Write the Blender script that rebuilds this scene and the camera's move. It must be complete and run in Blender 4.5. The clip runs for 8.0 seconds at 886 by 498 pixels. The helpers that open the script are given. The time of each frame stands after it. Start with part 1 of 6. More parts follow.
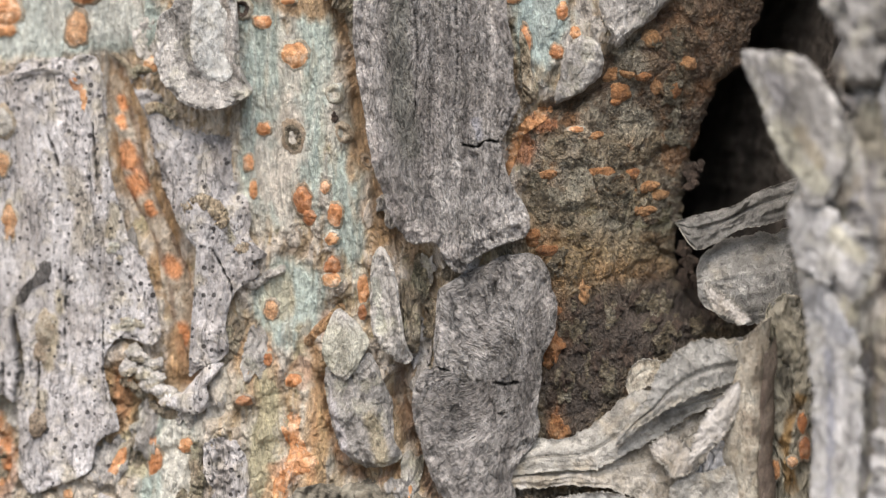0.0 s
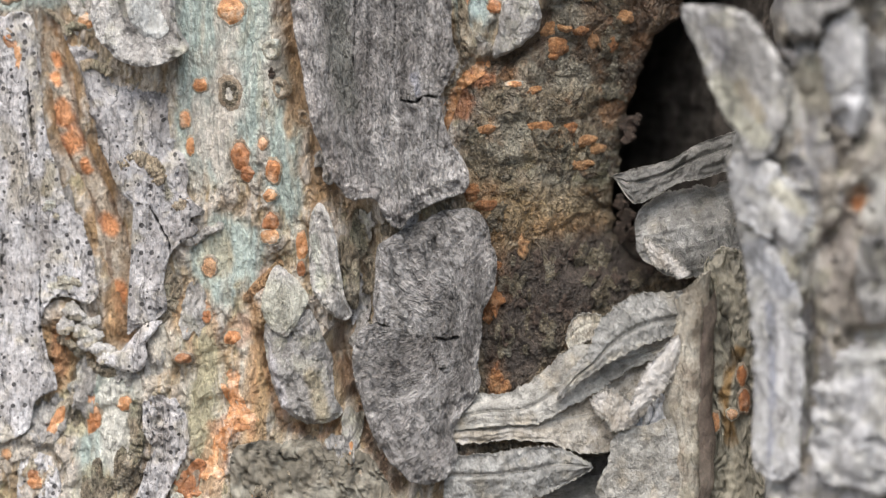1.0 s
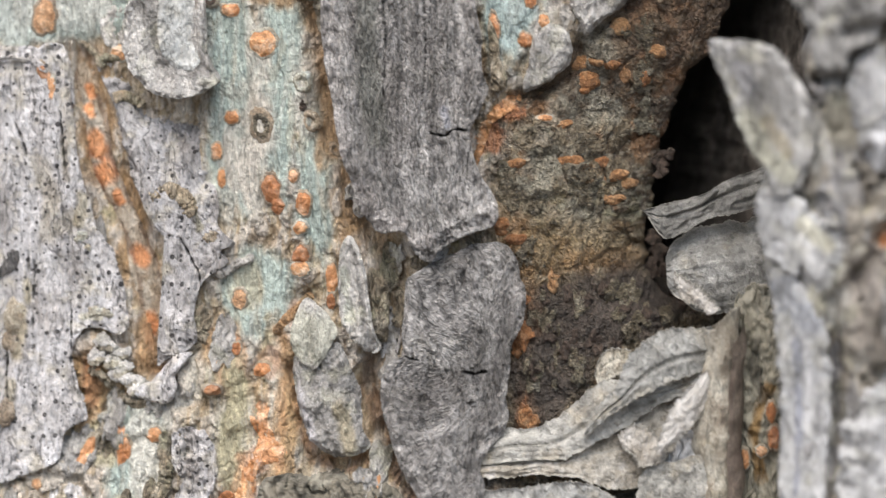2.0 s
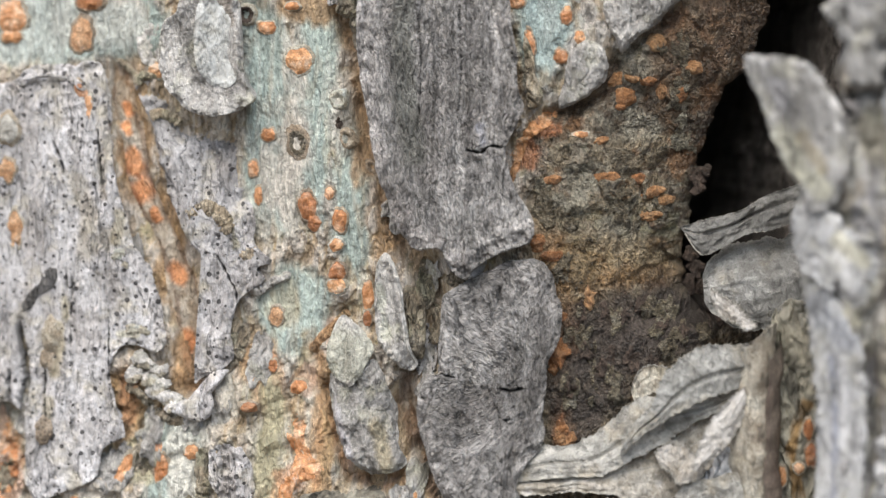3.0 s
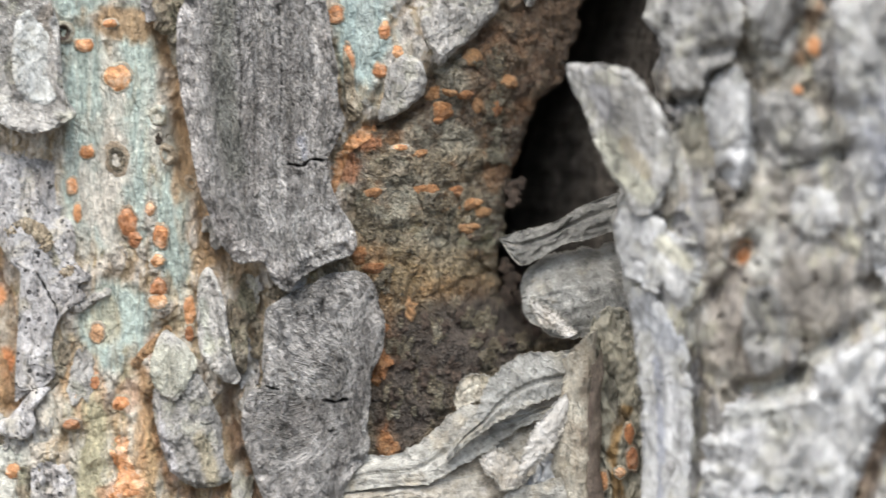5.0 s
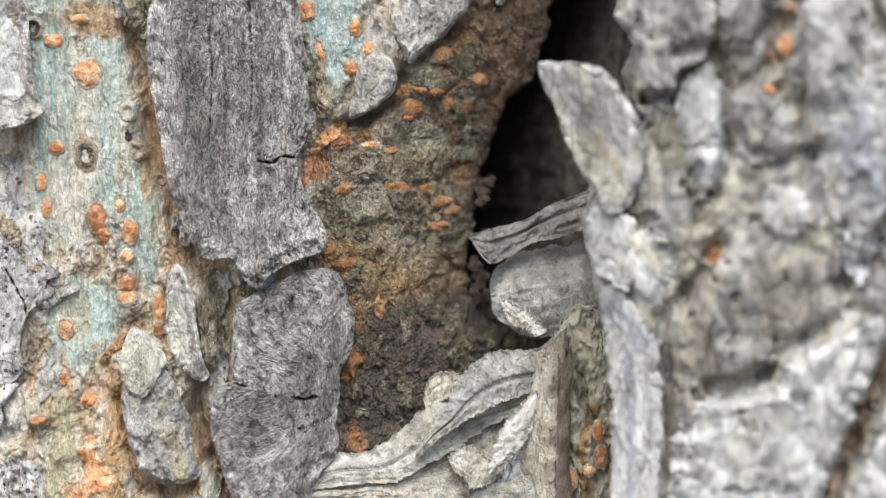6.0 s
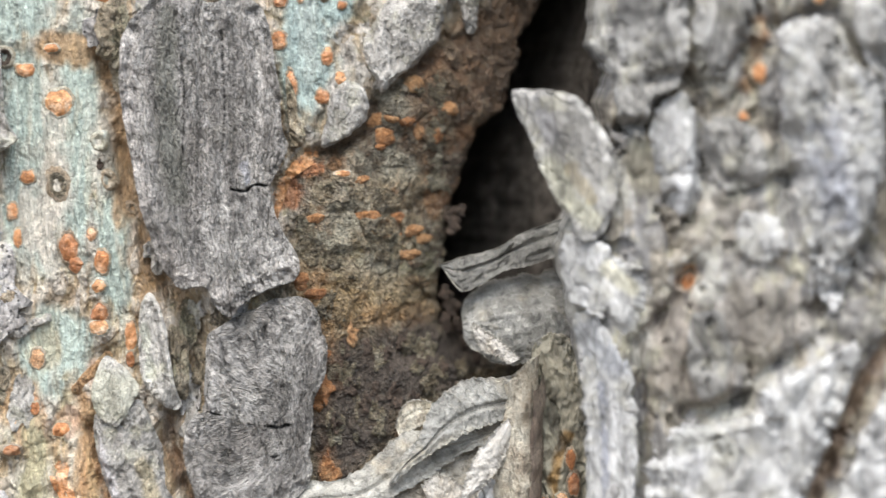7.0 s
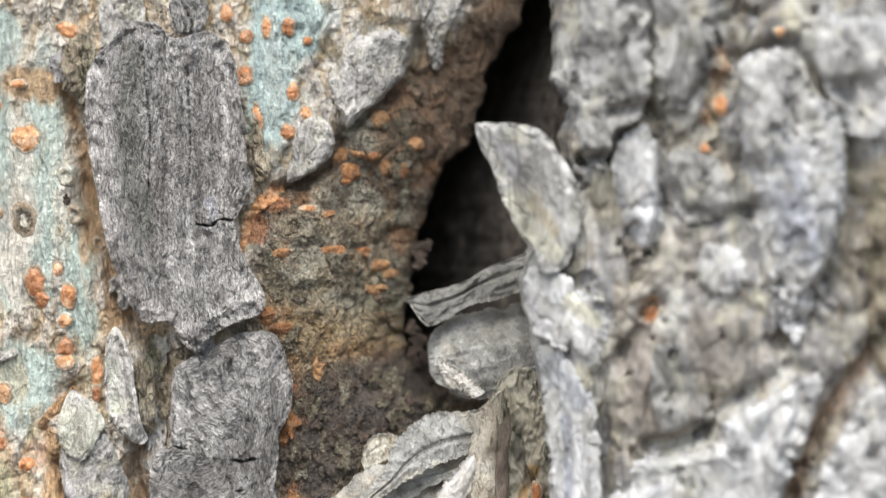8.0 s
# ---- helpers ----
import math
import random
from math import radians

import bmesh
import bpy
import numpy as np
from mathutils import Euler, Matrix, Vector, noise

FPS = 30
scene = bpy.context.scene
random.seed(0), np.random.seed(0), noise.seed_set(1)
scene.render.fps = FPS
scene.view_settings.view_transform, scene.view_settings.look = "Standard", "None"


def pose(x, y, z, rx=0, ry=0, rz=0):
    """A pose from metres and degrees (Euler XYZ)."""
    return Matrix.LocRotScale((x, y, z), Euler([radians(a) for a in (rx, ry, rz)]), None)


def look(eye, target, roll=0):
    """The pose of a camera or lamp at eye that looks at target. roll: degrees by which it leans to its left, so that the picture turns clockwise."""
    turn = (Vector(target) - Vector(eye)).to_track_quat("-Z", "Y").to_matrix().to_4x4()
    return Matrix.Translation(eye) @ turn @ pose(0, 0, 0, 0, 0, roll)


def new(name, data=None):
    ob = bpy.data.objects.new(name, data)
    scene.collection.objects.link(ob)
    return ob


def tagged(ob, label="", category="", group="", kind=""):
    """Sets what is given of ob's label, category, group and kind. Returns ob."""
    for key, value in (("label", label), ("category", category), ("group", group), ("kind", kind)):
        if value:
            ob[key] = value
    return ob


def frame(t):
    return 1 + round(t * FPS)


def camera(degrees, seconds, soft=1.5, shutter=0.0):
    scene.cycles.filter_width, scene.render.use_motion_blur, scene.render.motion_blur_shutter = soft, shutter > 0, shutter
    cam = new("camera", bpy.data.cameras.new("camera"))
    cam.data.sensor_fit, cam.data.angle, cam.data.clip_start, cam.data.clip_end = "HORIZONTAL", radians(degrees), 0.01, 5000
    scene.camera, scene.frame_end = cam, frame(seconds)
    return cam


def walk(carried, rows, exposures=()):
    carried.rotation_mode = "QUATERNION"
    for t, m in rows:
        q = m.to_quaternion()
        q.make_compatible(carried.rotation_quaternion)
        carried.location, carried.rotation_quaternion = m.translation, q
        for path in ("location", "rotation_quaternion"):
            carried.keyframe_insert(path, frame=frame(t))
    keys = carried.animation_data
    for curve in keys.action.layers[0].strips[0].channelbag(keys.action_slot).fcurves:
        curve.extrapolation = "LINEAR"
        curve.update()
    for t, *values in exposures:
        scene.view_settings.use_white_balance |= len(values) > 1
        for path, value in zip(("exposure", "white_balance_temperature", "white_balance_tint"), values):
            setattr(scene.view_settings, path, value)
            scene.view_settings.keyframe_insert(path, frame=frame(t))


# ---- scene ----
cam = camera(16, 8.0, soft=1.25, shutter=0.5)
PATH = [
    (0, (0.07910, -0.55383, 0.05579), (0.00279, -0.00206, -0.00193), -0.54),
    (0.2, (0.07819, -0.55358, 0.05674), (0.00299, -0.00172, -0.00223), -0.59),
    (0.5, (0.07683, -0.55321, 0.05816), (0.00469, -0.00122, -0.00270), -0.67),
    (0.8, (0.07180, -0.55379, 0.05865), (0.00979, -0.00118, -0.00771), -0.62),
    (1, (0.06845, -0.55417, 0.05898), (0.01349, -0.00115, -0.00997), -0.74),
    (1.2, (0.07338, -0.55323, 0.05856), (0.01601, -0.00063, -0.01049), -0.85),
    (1.5, (0.08077, -0.55182, 0.05794), (0.01483, 0.00015, -0.00978), -0.63),
    (1.8, (0.08325, -0.55133, 0.05872), (0.01071, 0.00010, -0.00553), -0.63),
    (2, (0.08491, -0.55101, 0.05924), (0.00812, 0.00007, -0.00411), -0.59),
    (2.2, (0.08627, -0.55073, 0.05907), (0.00614, 0.00005, -0.00328), -0.69),
    (3.3, (0.09376, -0.54916, 0.05815), (0.00060, -0.00007, -0.00055), -0.83),
    (3.5, (0.09512, -0.54888, 0.05798), (0.00012, -0.00009, -0.00030), -0.84),
    (3.8, (0.08634, -0.55113, 0.05992), (-0.00019, -0.00095, 0.00043), -0.93),
    (4, (0.08049, -0.55263, 0.06122), (0.00658, -0.00152, -0.00520), -1.04),
    (4.2, (0.08097, -0.55277, 0.05553), (0.00966, -0.00046, -0.00676), -1.09),
    (4.5, (0.08169, -0.55298, 0.04700), (0.01759, 0.00113, -0.00251), -0.98),
    (4.7, (0.07327, -0.55574, 0.04480), (0.02447, -0.00012, 0.00046), -1.18),
    (5, (0.06064, -0.55988, 0.04150), (0.03375, -0.00199, 0.00107), -1.05),
    (5.2, (0.05972, -0.55990, 0.04127), (0.03626, -0.00191, 0.00089), -0.84),
    (6.3, (0.05469, -0.56003, 0.03998), (0.04041, -0.00148, 0.00146), -0.80),
    (6.5, (0.05377, -0.56005, 0.03975), (0.04163, -0.00140, 0.00286), -0.83),
    (7, (0.04419, -0.56161, 0.03714), (0.04403, -0.00250, 0.00557), -0.75),
    (7.2, (0.04367, -0.56176, 0.03685), (0.04651, -0.00262, 0.00544), -0.91),
    (7.5, (0.04290, -0.56198, 0.03641), (0.04725, -0.00280, 0.00645), -0.73),
    (7.8, (0.04914, -0.56267, 0.03302), (0.04962, -0.00320, 0.00939), -0.83),
    (8, (0.05330, -0.56313, 0.03076), (0.05033, -0.00346, 0.01159), -0.86),
]
walk(cam, [(t, look(eye, target, roll)) for t, eye, target, roll in PATH],
     exposures=[(0, 0.62, 6950, 10), (0.6, 0.63, 6900, 10), (1.0, 0.62, 6650, 8), (1.5, 0.67, 6600, 8), (3.5, 0.64, 6550, 6), (4.5, 0.77, 6520, 6), (5.0, 0.85, 6500, 5), (6.5, 0.92, 6530, 5), (8, 1.0, 6530, 5)])

cam.data.dof.use_dof, cam.data.dof.focus_distance, cam.data.dof.aperture_fstop = True, 0.56, 5.6

# ---------------------------------------------------------------- light
world = bpy.data.worlds.new("overcast_sky")
scene.world = world
world.use_nodes = True
sky = world.node_tree.nodes.new("ShaderNodeTexSky")
sky.sky_type, sky.sun_disc = "NISHITA", False
sky.sun_elevation, sky.sun_rotation = radians(58), radians(205)
sky.air_density, sky.dust_density, sky.ozone_density = 1.0, 4.0, 1.0
world.node_tree.links.new(sky.outputs[0], world.node_tree.nodes["Background"].inputs[0])
world.node_tree.nodes["Background"].inputs[1].default_value = 0.15
sun = new("sun", bpy.data.lights.new("sun", "SUN"))
sun.data.energy, sun.data.angle, sun.data.color = 1.7, radians(35), (1.0, 0.98, 0.96)
sun.matrix_world = look((0.35, -1.0, 1.8), (0, 0, 0))

MM = 0.001

# ---------------------------------------------------------------- noise
rng = np.random.default_rng(7)
PERM = rng.permutation(256)
GRAD = np.stack([np.cos(np.arange(256) * 2.399), np.sin(np.arange(256) * 2.399)], -1)


def perlin(x, y):
    """Gradient noise of the plane, about -0.7 to 0.7."""
    x, y = np.asarray(x, float), np.asarray(y, float)
    xi, yi = np.floor(x).astype(int), np.floor(y).astype(int)
    xf, yf = x - xi, y - yi
    u, v = xf * xf * xf * (xf * (xf * 6 - 15) + 10), yf * yf * yf * (yf * (yf * 6 - 15) + 10)

    def corner(a, b):
        g = GRAD[PERM[(PERM[(xi + a) & 255] + yi + b) & 255]]
        return g[..., 0] * (xf - a) + g[..., 1] * (yf - b)

    return (corner(0, 0) * (1 - u) + corner(1, 0) * u) * (1 - v) + (corner(0, 1) * (1 - u) + corner(1, 1) * u) * v


def fbm(x, y, octaves=4, gain=0.5):
    total, size = 0, 1.0
    for n in range(octaves):
        total = total + size * perlin(x * 2**n + 17.3 * n, y * 2**n - 9.1 * n)
        size *= gain
    return total


def cells(x, y, salt=0):
    """Distances to the nearest and second nearest seed of a jittered grid, and the nearest seed's random number."""
    x, y = np.asarray(x, float), np.asarray(y, float)
    xi, yi = np.floor(x).astype(int), np.floor(y).astype(int)
    one, two, who = np.full(x.shape, 9.0), np.full(x.shape, 9.0), np.zeros(x.shape)
    for a in (-1, 0, 1):
        for b in (-1, 0, 1):
            h = PERM[(PERM[(xi + a + salt) & 255] + yi + b) & 255]
            d = np.hypot(xi + a + 0.1 + 0.8 * (h / 255) - x, yi + b + 0.1 + 0.8 * (PERM[h] / 255) - y)
            two = np.where(d < one, one, np.minimum(two, d))
            who = np.where(d < one, PERM[(h + 31) & 255] / 255, who)
            one = np.minimum(one, d)
    return one, two, who


def step(a, b, x):
    t = np.clip((x - a) / (b - a), 0, 1)
    return t * t * (3 - 2 * t)


def terrace(f, levels, width=0.12):
    """Turns a smooth height into flaky steps."""
    k = f * levels
    whole = np.floor(k)
    return (whole + step(0.5 - width, 0.5 + width, k - whole)) / levels


def to_line(x, z, line):
    """Distance of points to a broken line, and how far along it (0 to 1) they are."""
    best, along = np.full(np.shape(x), 1e9), np.zeros(np.shape(x))
    for n, ((ax, az), (bx, bz)) in enumerate(zip(line, line[1:])):
        dx, dz = bx - ax, bz - az
        t = np.clip(((x - ax) * dx + (z - az) * dz) / (dx * dx + dz * dz), 0, 1)
        d = np.hypot(x - ax - t * dx, z - az - t * dz)
        along = np.where(d < best, (n + t) / (len(line) - 1), along)
        best = np.minimum(best, d)
    return best, along


def smooth_loop(points, count, closed=True):
    """A Catmull-Rom curve through a few points."""
    p = np.array(points, float)
    n = len(p)
    t = np.linspace(0, n if closed else n - 1, count, endpoint=not closed)
    k = np.minimum(np.floor(t).astype(int), n - 1 if closed else n - 2)
    f = (t - k)[:, None]
    pick = (lambda m: p[m % n]) if closed else (lambda m: p[np.clip(m, 0, n - 1)])
    a, b, c, d = pick(k - 1), pick(k), pick(k + 1), pick(k + 2)
    return 0.5 * (2 * b + (c - a) * f + (2 * a - 5 * b + 4 * c - d) * f**2 + (3 * b - 3 * c + d - a) * f**3)


# ---------------------------------------------------------------- materials
def nodes_of(name):
    m = bpy.data.materials.new(name)
    m.use_nodes = True
    return m, m.node_tree.nodes, m.node_tree.links, m.node_tree.nodes["Principled BSDF"]


def ramp(nodes, links, source, stops):
    r = nodes.new("ShaderNodeValToRGB")
    while len(r.color_ramp.elements) < len(stops):
        r.color_ramp.elements.new(0.5)
    for e, (at, c) in zip(r.color_ramp.elements, stops):
        e.position, e.color = at, (*c, 1)
    links.new(source, r.inputs[0])
    return r.outputs[0]


def mix(nodes, links, a, b, factor, blend="MIX"):
    m = nodes.new("ShaderNodeMix")
    m.data_type, m.blend_type = "RGBA", blend
    for socket, value in ((m.inputs[0], factor), (m.inputs[6], a), (m.inputs[7], b)):
        if isinstance(value, bpy.types.NodeSocket):
            links.new(value, socket)
        elif isinstance(value, (int, float)):
            socket.default_value = value
        else:
            socket.default_value = (*value, 1)
    return m.outputs[2]


def maths(nodes, links, kind, a, b):
    m = nodes.new("ShaderNodeMath")
    m.operation = kind
    for socket, value in zip(m.inputs, (a, b)):
        if isinstance(value, bpy.types.NodeSocket):
            links.new(value, socket)
        else:
            socket.default_value = value
    return m.outputs[0]


def noise_of(nodes, links, place, size, detail=5.0, rough=0.6, stretch=(1, 1, 1), turn=0.0, distort=0.0):
    mp = nodes.new("ShaderNodeMapping")
    mp.inputs["Scale"].default_value = stretch
    mp.inputs["Rotation"].default_value = (0, turn, 0)
    links.new(place, mp.inputs[0])
    n = nodes.new("ShaderNodeTexNoise")
    n.inputs["Scale"].default_value, n.inputs["Detail"].default_value, n.inputs["Roughness"].default_value = size, detail, rough
    n.inputs["Distortion"].default_value = distort
    links.new(mp.outputs[0], n.inputs["Vector"])
    return n.outputs[0]


def bark(name, stops, size=350, streak=3.0, grain=0.5, grain_size=1600, dots=0.0, dot_size=420, relief=0.35, rough=0.68, tint="", turn=0.0, moss=None, vary=0.0, distort=0.0, speckle=0.5, spec=0.5, sharp=1.0, detail=7.0, patchy=0.55, flaky=0.0, flake_size=420, flow=False, fibre=0.0, fibre_size=420, fibre_long=5.0, fleck=0.0, pale=0.0, fleck_size=900, fleck_long=3.0):
    """Weathered bark: broad colour, streaks along the stem, fine grain, and black specks where dots is above 0.
    flow: the grain follows the plate's own growth; fibre: thin cracks along the grain; fleck, pale: dark pits, and pale
    scales that double as painted wet glints."""
    m, nodes, links, skin = nodes_of(name)
    place = nodes.new("ShaderNodeNewGeometry").outputs["Position"]
    if flow:
        grown = nodes.new("ShaderNodeAttribute")
        grown.attribute_name = "flow"
        place = grown.outputs["Vector"]
    broad = noise_of(nodes, links, place, size, 6, 0.62, (1, 1, 1 / streak), turn)
    fine = noise_of(nodes, links, place, grain_size, detail, 0.7 if detail > 4 else 0.5, (1, 1, 1 / (0.4 + 0.6 * streak)), turn, distort)
    color = ramp(nodes, links, broad, stops)
    if tint:
        a = nodes.new("ShaderNodeAttribute")
        a.attribute_name = tint
        color = mix(nodes, links, a.outputs["Color"], color, 1.0, "MULTIPLY")
    if vary:
        chance = nodes.new("ShaderNodeObjectInfo").outputs["Random"]
        shades = ramp(nodes, links, chance, ((0.0, (1 - vary, 1 - 1.1 * vary, 1 - 1.1 * vary)), (0.5, (1, 1, 1)), (1.0, (1 + 0.3 * vary, 1 + vary, 1 + 1.6 * vary))))
        color = mix(nodes, links, color, shades, 1.0, "MULTIPLY")
    if moss:
        where = ramp(nodes, links, noise_of(nodes, links, place, 210, 4, 0.6), ((0.52, (0, 0, 0)), (0.68, (1, 1, 1))))
        color = mix(nodes, links, color, moss, maths(nodes, links, "MULTIPLY", where, patchy))
    value = ramp(nodes, links, fine, ((0.5 - 0.14 / sharp, (1 - grain,) * 3), (0.5, (1, 1, 1)), (0.5 + 0.14 / sharp, (1 + 0.6 * grain,) * 3)))
    speck = noise_of(nodes, links, place, 3200, 3, 0.6, (1, 1, 0.55), turn)
    value = mix(nodes, links, value, ramp(nodes, links, speck, ((0.36, (1 - speckle * grain,) * 3), (0.5, (1, 1, 1)), (0.62, (1 + speckle * grain,) * 3))), 1.0, "MULTIPLY")
    color = mix(nodes, links, color, value, 1.0, "MULTIPLY")
    height = maths(nodes, links, "ADD", maths(nodes, links, "ADD", broad, maths(nodes, links, "MULTIPLY", fine, 0.7)), maths(nodes, links, "MULTIPLY", speck, 0.45))
    if flaky:
        rise = noise_of(nodes, links, place, flake_size, 1.2, 0.4, (1, 1, 1 / (0.5 + 0.5 * streak)), turn, 0.35)
        steps = [(at + side * 0.006, (v,) * 3) for at, low, high in ((0.4, 0.0, 0.35), (0.54, 0.35, 0.7), (0.64, 0.7, 1.0)) for side, v in ((-1, low), (1, high))]
        layer = ramp(nodes, links, rise, steps)
        height = maths(nodes, links, "ADD", height, maths(nodes, links, "MULTIPLY", layer, 1.6 * flaky))
        shade = ramp(nodes, links, layer, ((0.0, (1 - 0.35 * flaky,) * 3), (0.5, (1, 1, 1)), (1.0, (1 + 0.3 * flaky,) * 3)))
        color = mix(nodes, links, color, shade, 1.0, "MULTIPLY")
        seams = [(0.0, (1, 1, 1))] + [(at + off, (v,) * 3) for at in (0.4, 0.54, 0.64) for off, v in ((-0.02, 1.0), (-0.007, 1 - 0.5 * flaky), (0.004, 1.0), (0.014, 1 + 0.2 * flaky), (0.03, 1.0))]
        seam = ramp(nodes, links, rise, seams)
        color = mix(nodes, links, color, seam, 1.0, "MULTIPLY")
        height = maths(nodes, links, "ADD", height, maths(nodes, links, "MULTIPLY", seam, 0.5 * flaky))
    if fibre:
        run = noise_of(nodes, links, place, fibre_size, 2.5, 0.55, (1, 1, 1 / fibre_long), turn, 0.5)
        line = ramp(nodes, links, run, ((0.455, (1, 1, 1)), (0.487, (1 - fibre,) * 3), (0.5, (1 - fibre,) * 3), (0.52, (1 + 0.25 * fibre,) * 3), (0.56, (1, 1, 1))))
        broken = ramp(nodes, links, noise_of(nodes, links, place, fibre_size * 0.45, 3, 0.6, (1, 1, 0.5)), ((0.42, (0, 0, 0)), (0.56, (1, 1, 1))))
        line = mix(nodes, links, (1.0, 1.0, 1.0), line, broken)
        color = mix(nodes, links, color, line, 1.0, "MULTIPLY")
        height = maths(nodes, links, "ADD", height, maths(nodes, links, "MULTIPLY", line, 0.9))
    if fleck or pale:
        pit = noise_of(nodes, links, place, fleck_size, 2.5, 0.6, (1, 1, 1 / fleck_long), turn, 0.3)
        pits = ramp(nodes, links, pit, ((0.36, (1 + pale,) * 3), (0.43, (1, 1, 1)), (0.56, (1, 1, 1)), (0.615, (1 - fleck,) * 3)))
        color = mix(nodes, links, color, pits, 1.0, "MULTIPLY")
        height = maths(nodes, links, "ADD", height, maths(nodes, links, "MULTIPLY", pits, 0.8))
    if dots:
        v = nodes.new("ShaderNodeTexVoronoi")
        v.inputs["Scale"].default_value = dot_size
        v.inputs["Randomness"].default_value = 1.0
        v.voronoi_dimensions = "2D"
        split, flat = nodes.new("ShaderNodeSeparateXYZ"), nodes.new("ShaderNodeCombineXYZ")
        links.new(place, split.inputs[0])
        links.new(split.outputs[0], flat.inputs[0])
        links.new(split.outputs[2], flat.inputs[1])
        links.new(flat.outputs[0], v.inputs["Vector"])
        lone = nodes.new("ShaderNodeSeparateColor")
        links.new(v.outputs["Color"], lone.inputs[0])
        width = maths(nodes, links, "MULTIPLY", maths(nodes, links, "SUBTRACT", lone.outputs[0], 1 - dots), 0.28)
        crowd = ramp(nodes, links, noise_of(nodes, links, place, 90, 2, 0.5), ((0.38, (0.55,) * 3), (0.55, (1.0,) * 3)))
        width = maths(nodes, links, "MULTIPLY", width, crowd)
        spot = maths(nodes, links, "LESS_THAN", v.outputs["Distance"], width)
        color = mix(nodes, links, color, (0.03, 0.027, 0.028), maths(nodes, links, "MULTIPLY", spot, 0.9))
        height = maths(nodes, links, "SUBTRACT", height, maths(nodes, links, "MULTIPLY", spot, 0.3))
    links.new(color, skin.inputs["Base Color"])
    skin.inputs["Roughness"].default_value = rough
    skin.inputs["Specular IOR Level"].default_value = spec
    b = nodes.new("ShaderNodeBump")
    b.inputs["Strength"].default_value, b.inputs["Distance"].default_value = min(1.0, 1.5 * relief), 0.0013
    links.new(height, b.inputs["Height"])
    links.new(b.outputs[0], skin.inputs["Normal"])
    return m


def grey(*values):
    return [(at, (v, v, v)) for at, v in values]


LIVE = bark("live_bark", grey((0.32, 0.78), (0.5, 1.0), (0.68, 1.2)), 420, 5.0, 0.2, 1600, relief=0.5, rough=0.38, tint="tint", distort=0.3, speckle=0.4, sharp=1.2, spec=0.5, detail=3, fibre=0.2, fibre_size=650, fibre_long=4.0, fleck=0.2, pale=0.35, fleck_size=1500, fleck_long=3.0)
FACE = bark("brown_face_bark", grey((0.3, 0.72), (0.5, 1.08), (0.7, 1.5)), 170, 1.3, 0.25, 1800, relief=0.7, rough=0.36, tint="tint", distort=0.4, speckle=0.6, sharp=1.3, spec=0.5, detail=3, fibre=0.3, fibre_size=420, fibre_long=1.6, fleck=0.35, pale=0.4, fleck_size=1600, fleck_long=1.5)
SLATE = bark("slate_grey_bark", ((0.34, (0.175, 0.163, 0.155)), (0.46, (0.255, 0.242, 0.233)), (0.56, (0.315, 0.302, 0.293)), (0.7, (0.4, 0.388, 0.377))), 190, 3.5, 0.2, 2600, relief=0.7, rough=0.45, tint="tint", distort=0.3, speckle=0.9, sharp=1.6, detail=3, moss=(0.31, 0.295, 0.265), patchy=0.3, flow=True, fibre=0.18, fibre_size=500, fibre_long=8.0, fleck=0.42, pale=0.25, fleck_size=1800, fleck_long=4.5)
PALE = bark("pale_grey_bark", ((0.3, (0.3, 0.282, 0.262)), (0.5, (0.41, 0.392, 0.37)), (0.66, (0.55, 0.532, 0.51))), 230, 2.5, 0.18, 1800, relief=0.45, rough=0.5, distort=0.4, sharp=1.2, speckle=0.55, detail=2.5, patchy=0.6, tint="tint", moss=(0.4, 0.39, 0.3), fibre=0.2, fibre_size=420, fibre_long=3.0, fleck=0.2, pale=0.3, fleck_size=1800, fleck_long=1.6)
LILAC = bark("lilac_white_bark", ((0.3, (0.33, 0.3, 0.278)), (0.4, (0.44, 0.418, 0.41)), (0.5, (0.51, 0.494, 0.497)), (0.64, (0.585, 0.575, 0.582))), 170, 3.5, 0.12, 1500, dots=0.9, dot_size=520, relief=0.4, rough=0.5, tint="tint", moss=(0.46, 0.42, 0.34), distort=0.3, speckle=0.7, sharp=1.3, detail=2.5, patchy=0.75, fibre=0.5, fibre_size=420, fibre_long=4.5, fleck=0.32, pale=0.15, fleck_size=1700, fleck_long=2.2)
CORK = bark("channel_cork", ((0.3, (0.24, 0.165, 0.105)), (0.42, (0.38, 0.295, 0.21)), (0.52, (0.46, 0.385, 0.3)), (0.62, (0.53, 0.475, 0.4))), 150, 2.0, 0.15, 1500, relief=0.5, rough=0.38, tint="tint", distort=0.5, detail=3, fibre=0.3, fibre_size=300, fibre_long=2.5, fleck=0.12, pale=0.1, fleck_size=1200, fleck_long=1.0)
SHELL = bark("blue_white_bark", ((0.3, (0.46, 0.455, 0.43)), (0.5, (0.57, 0.58, 0.565)), (0.7, (0.64, 0.66, 0.645))), 240, 1.5, 0.1, 1500, relief=0.25, rough=0.45, tint="tint", moss=(0.46, 0.44, 0.38), patchy=0.6, fibre=0.35, fibre_size=600, fibre_long=1.5, fleck=0.25, pale=0.12, fleck_size=1500)
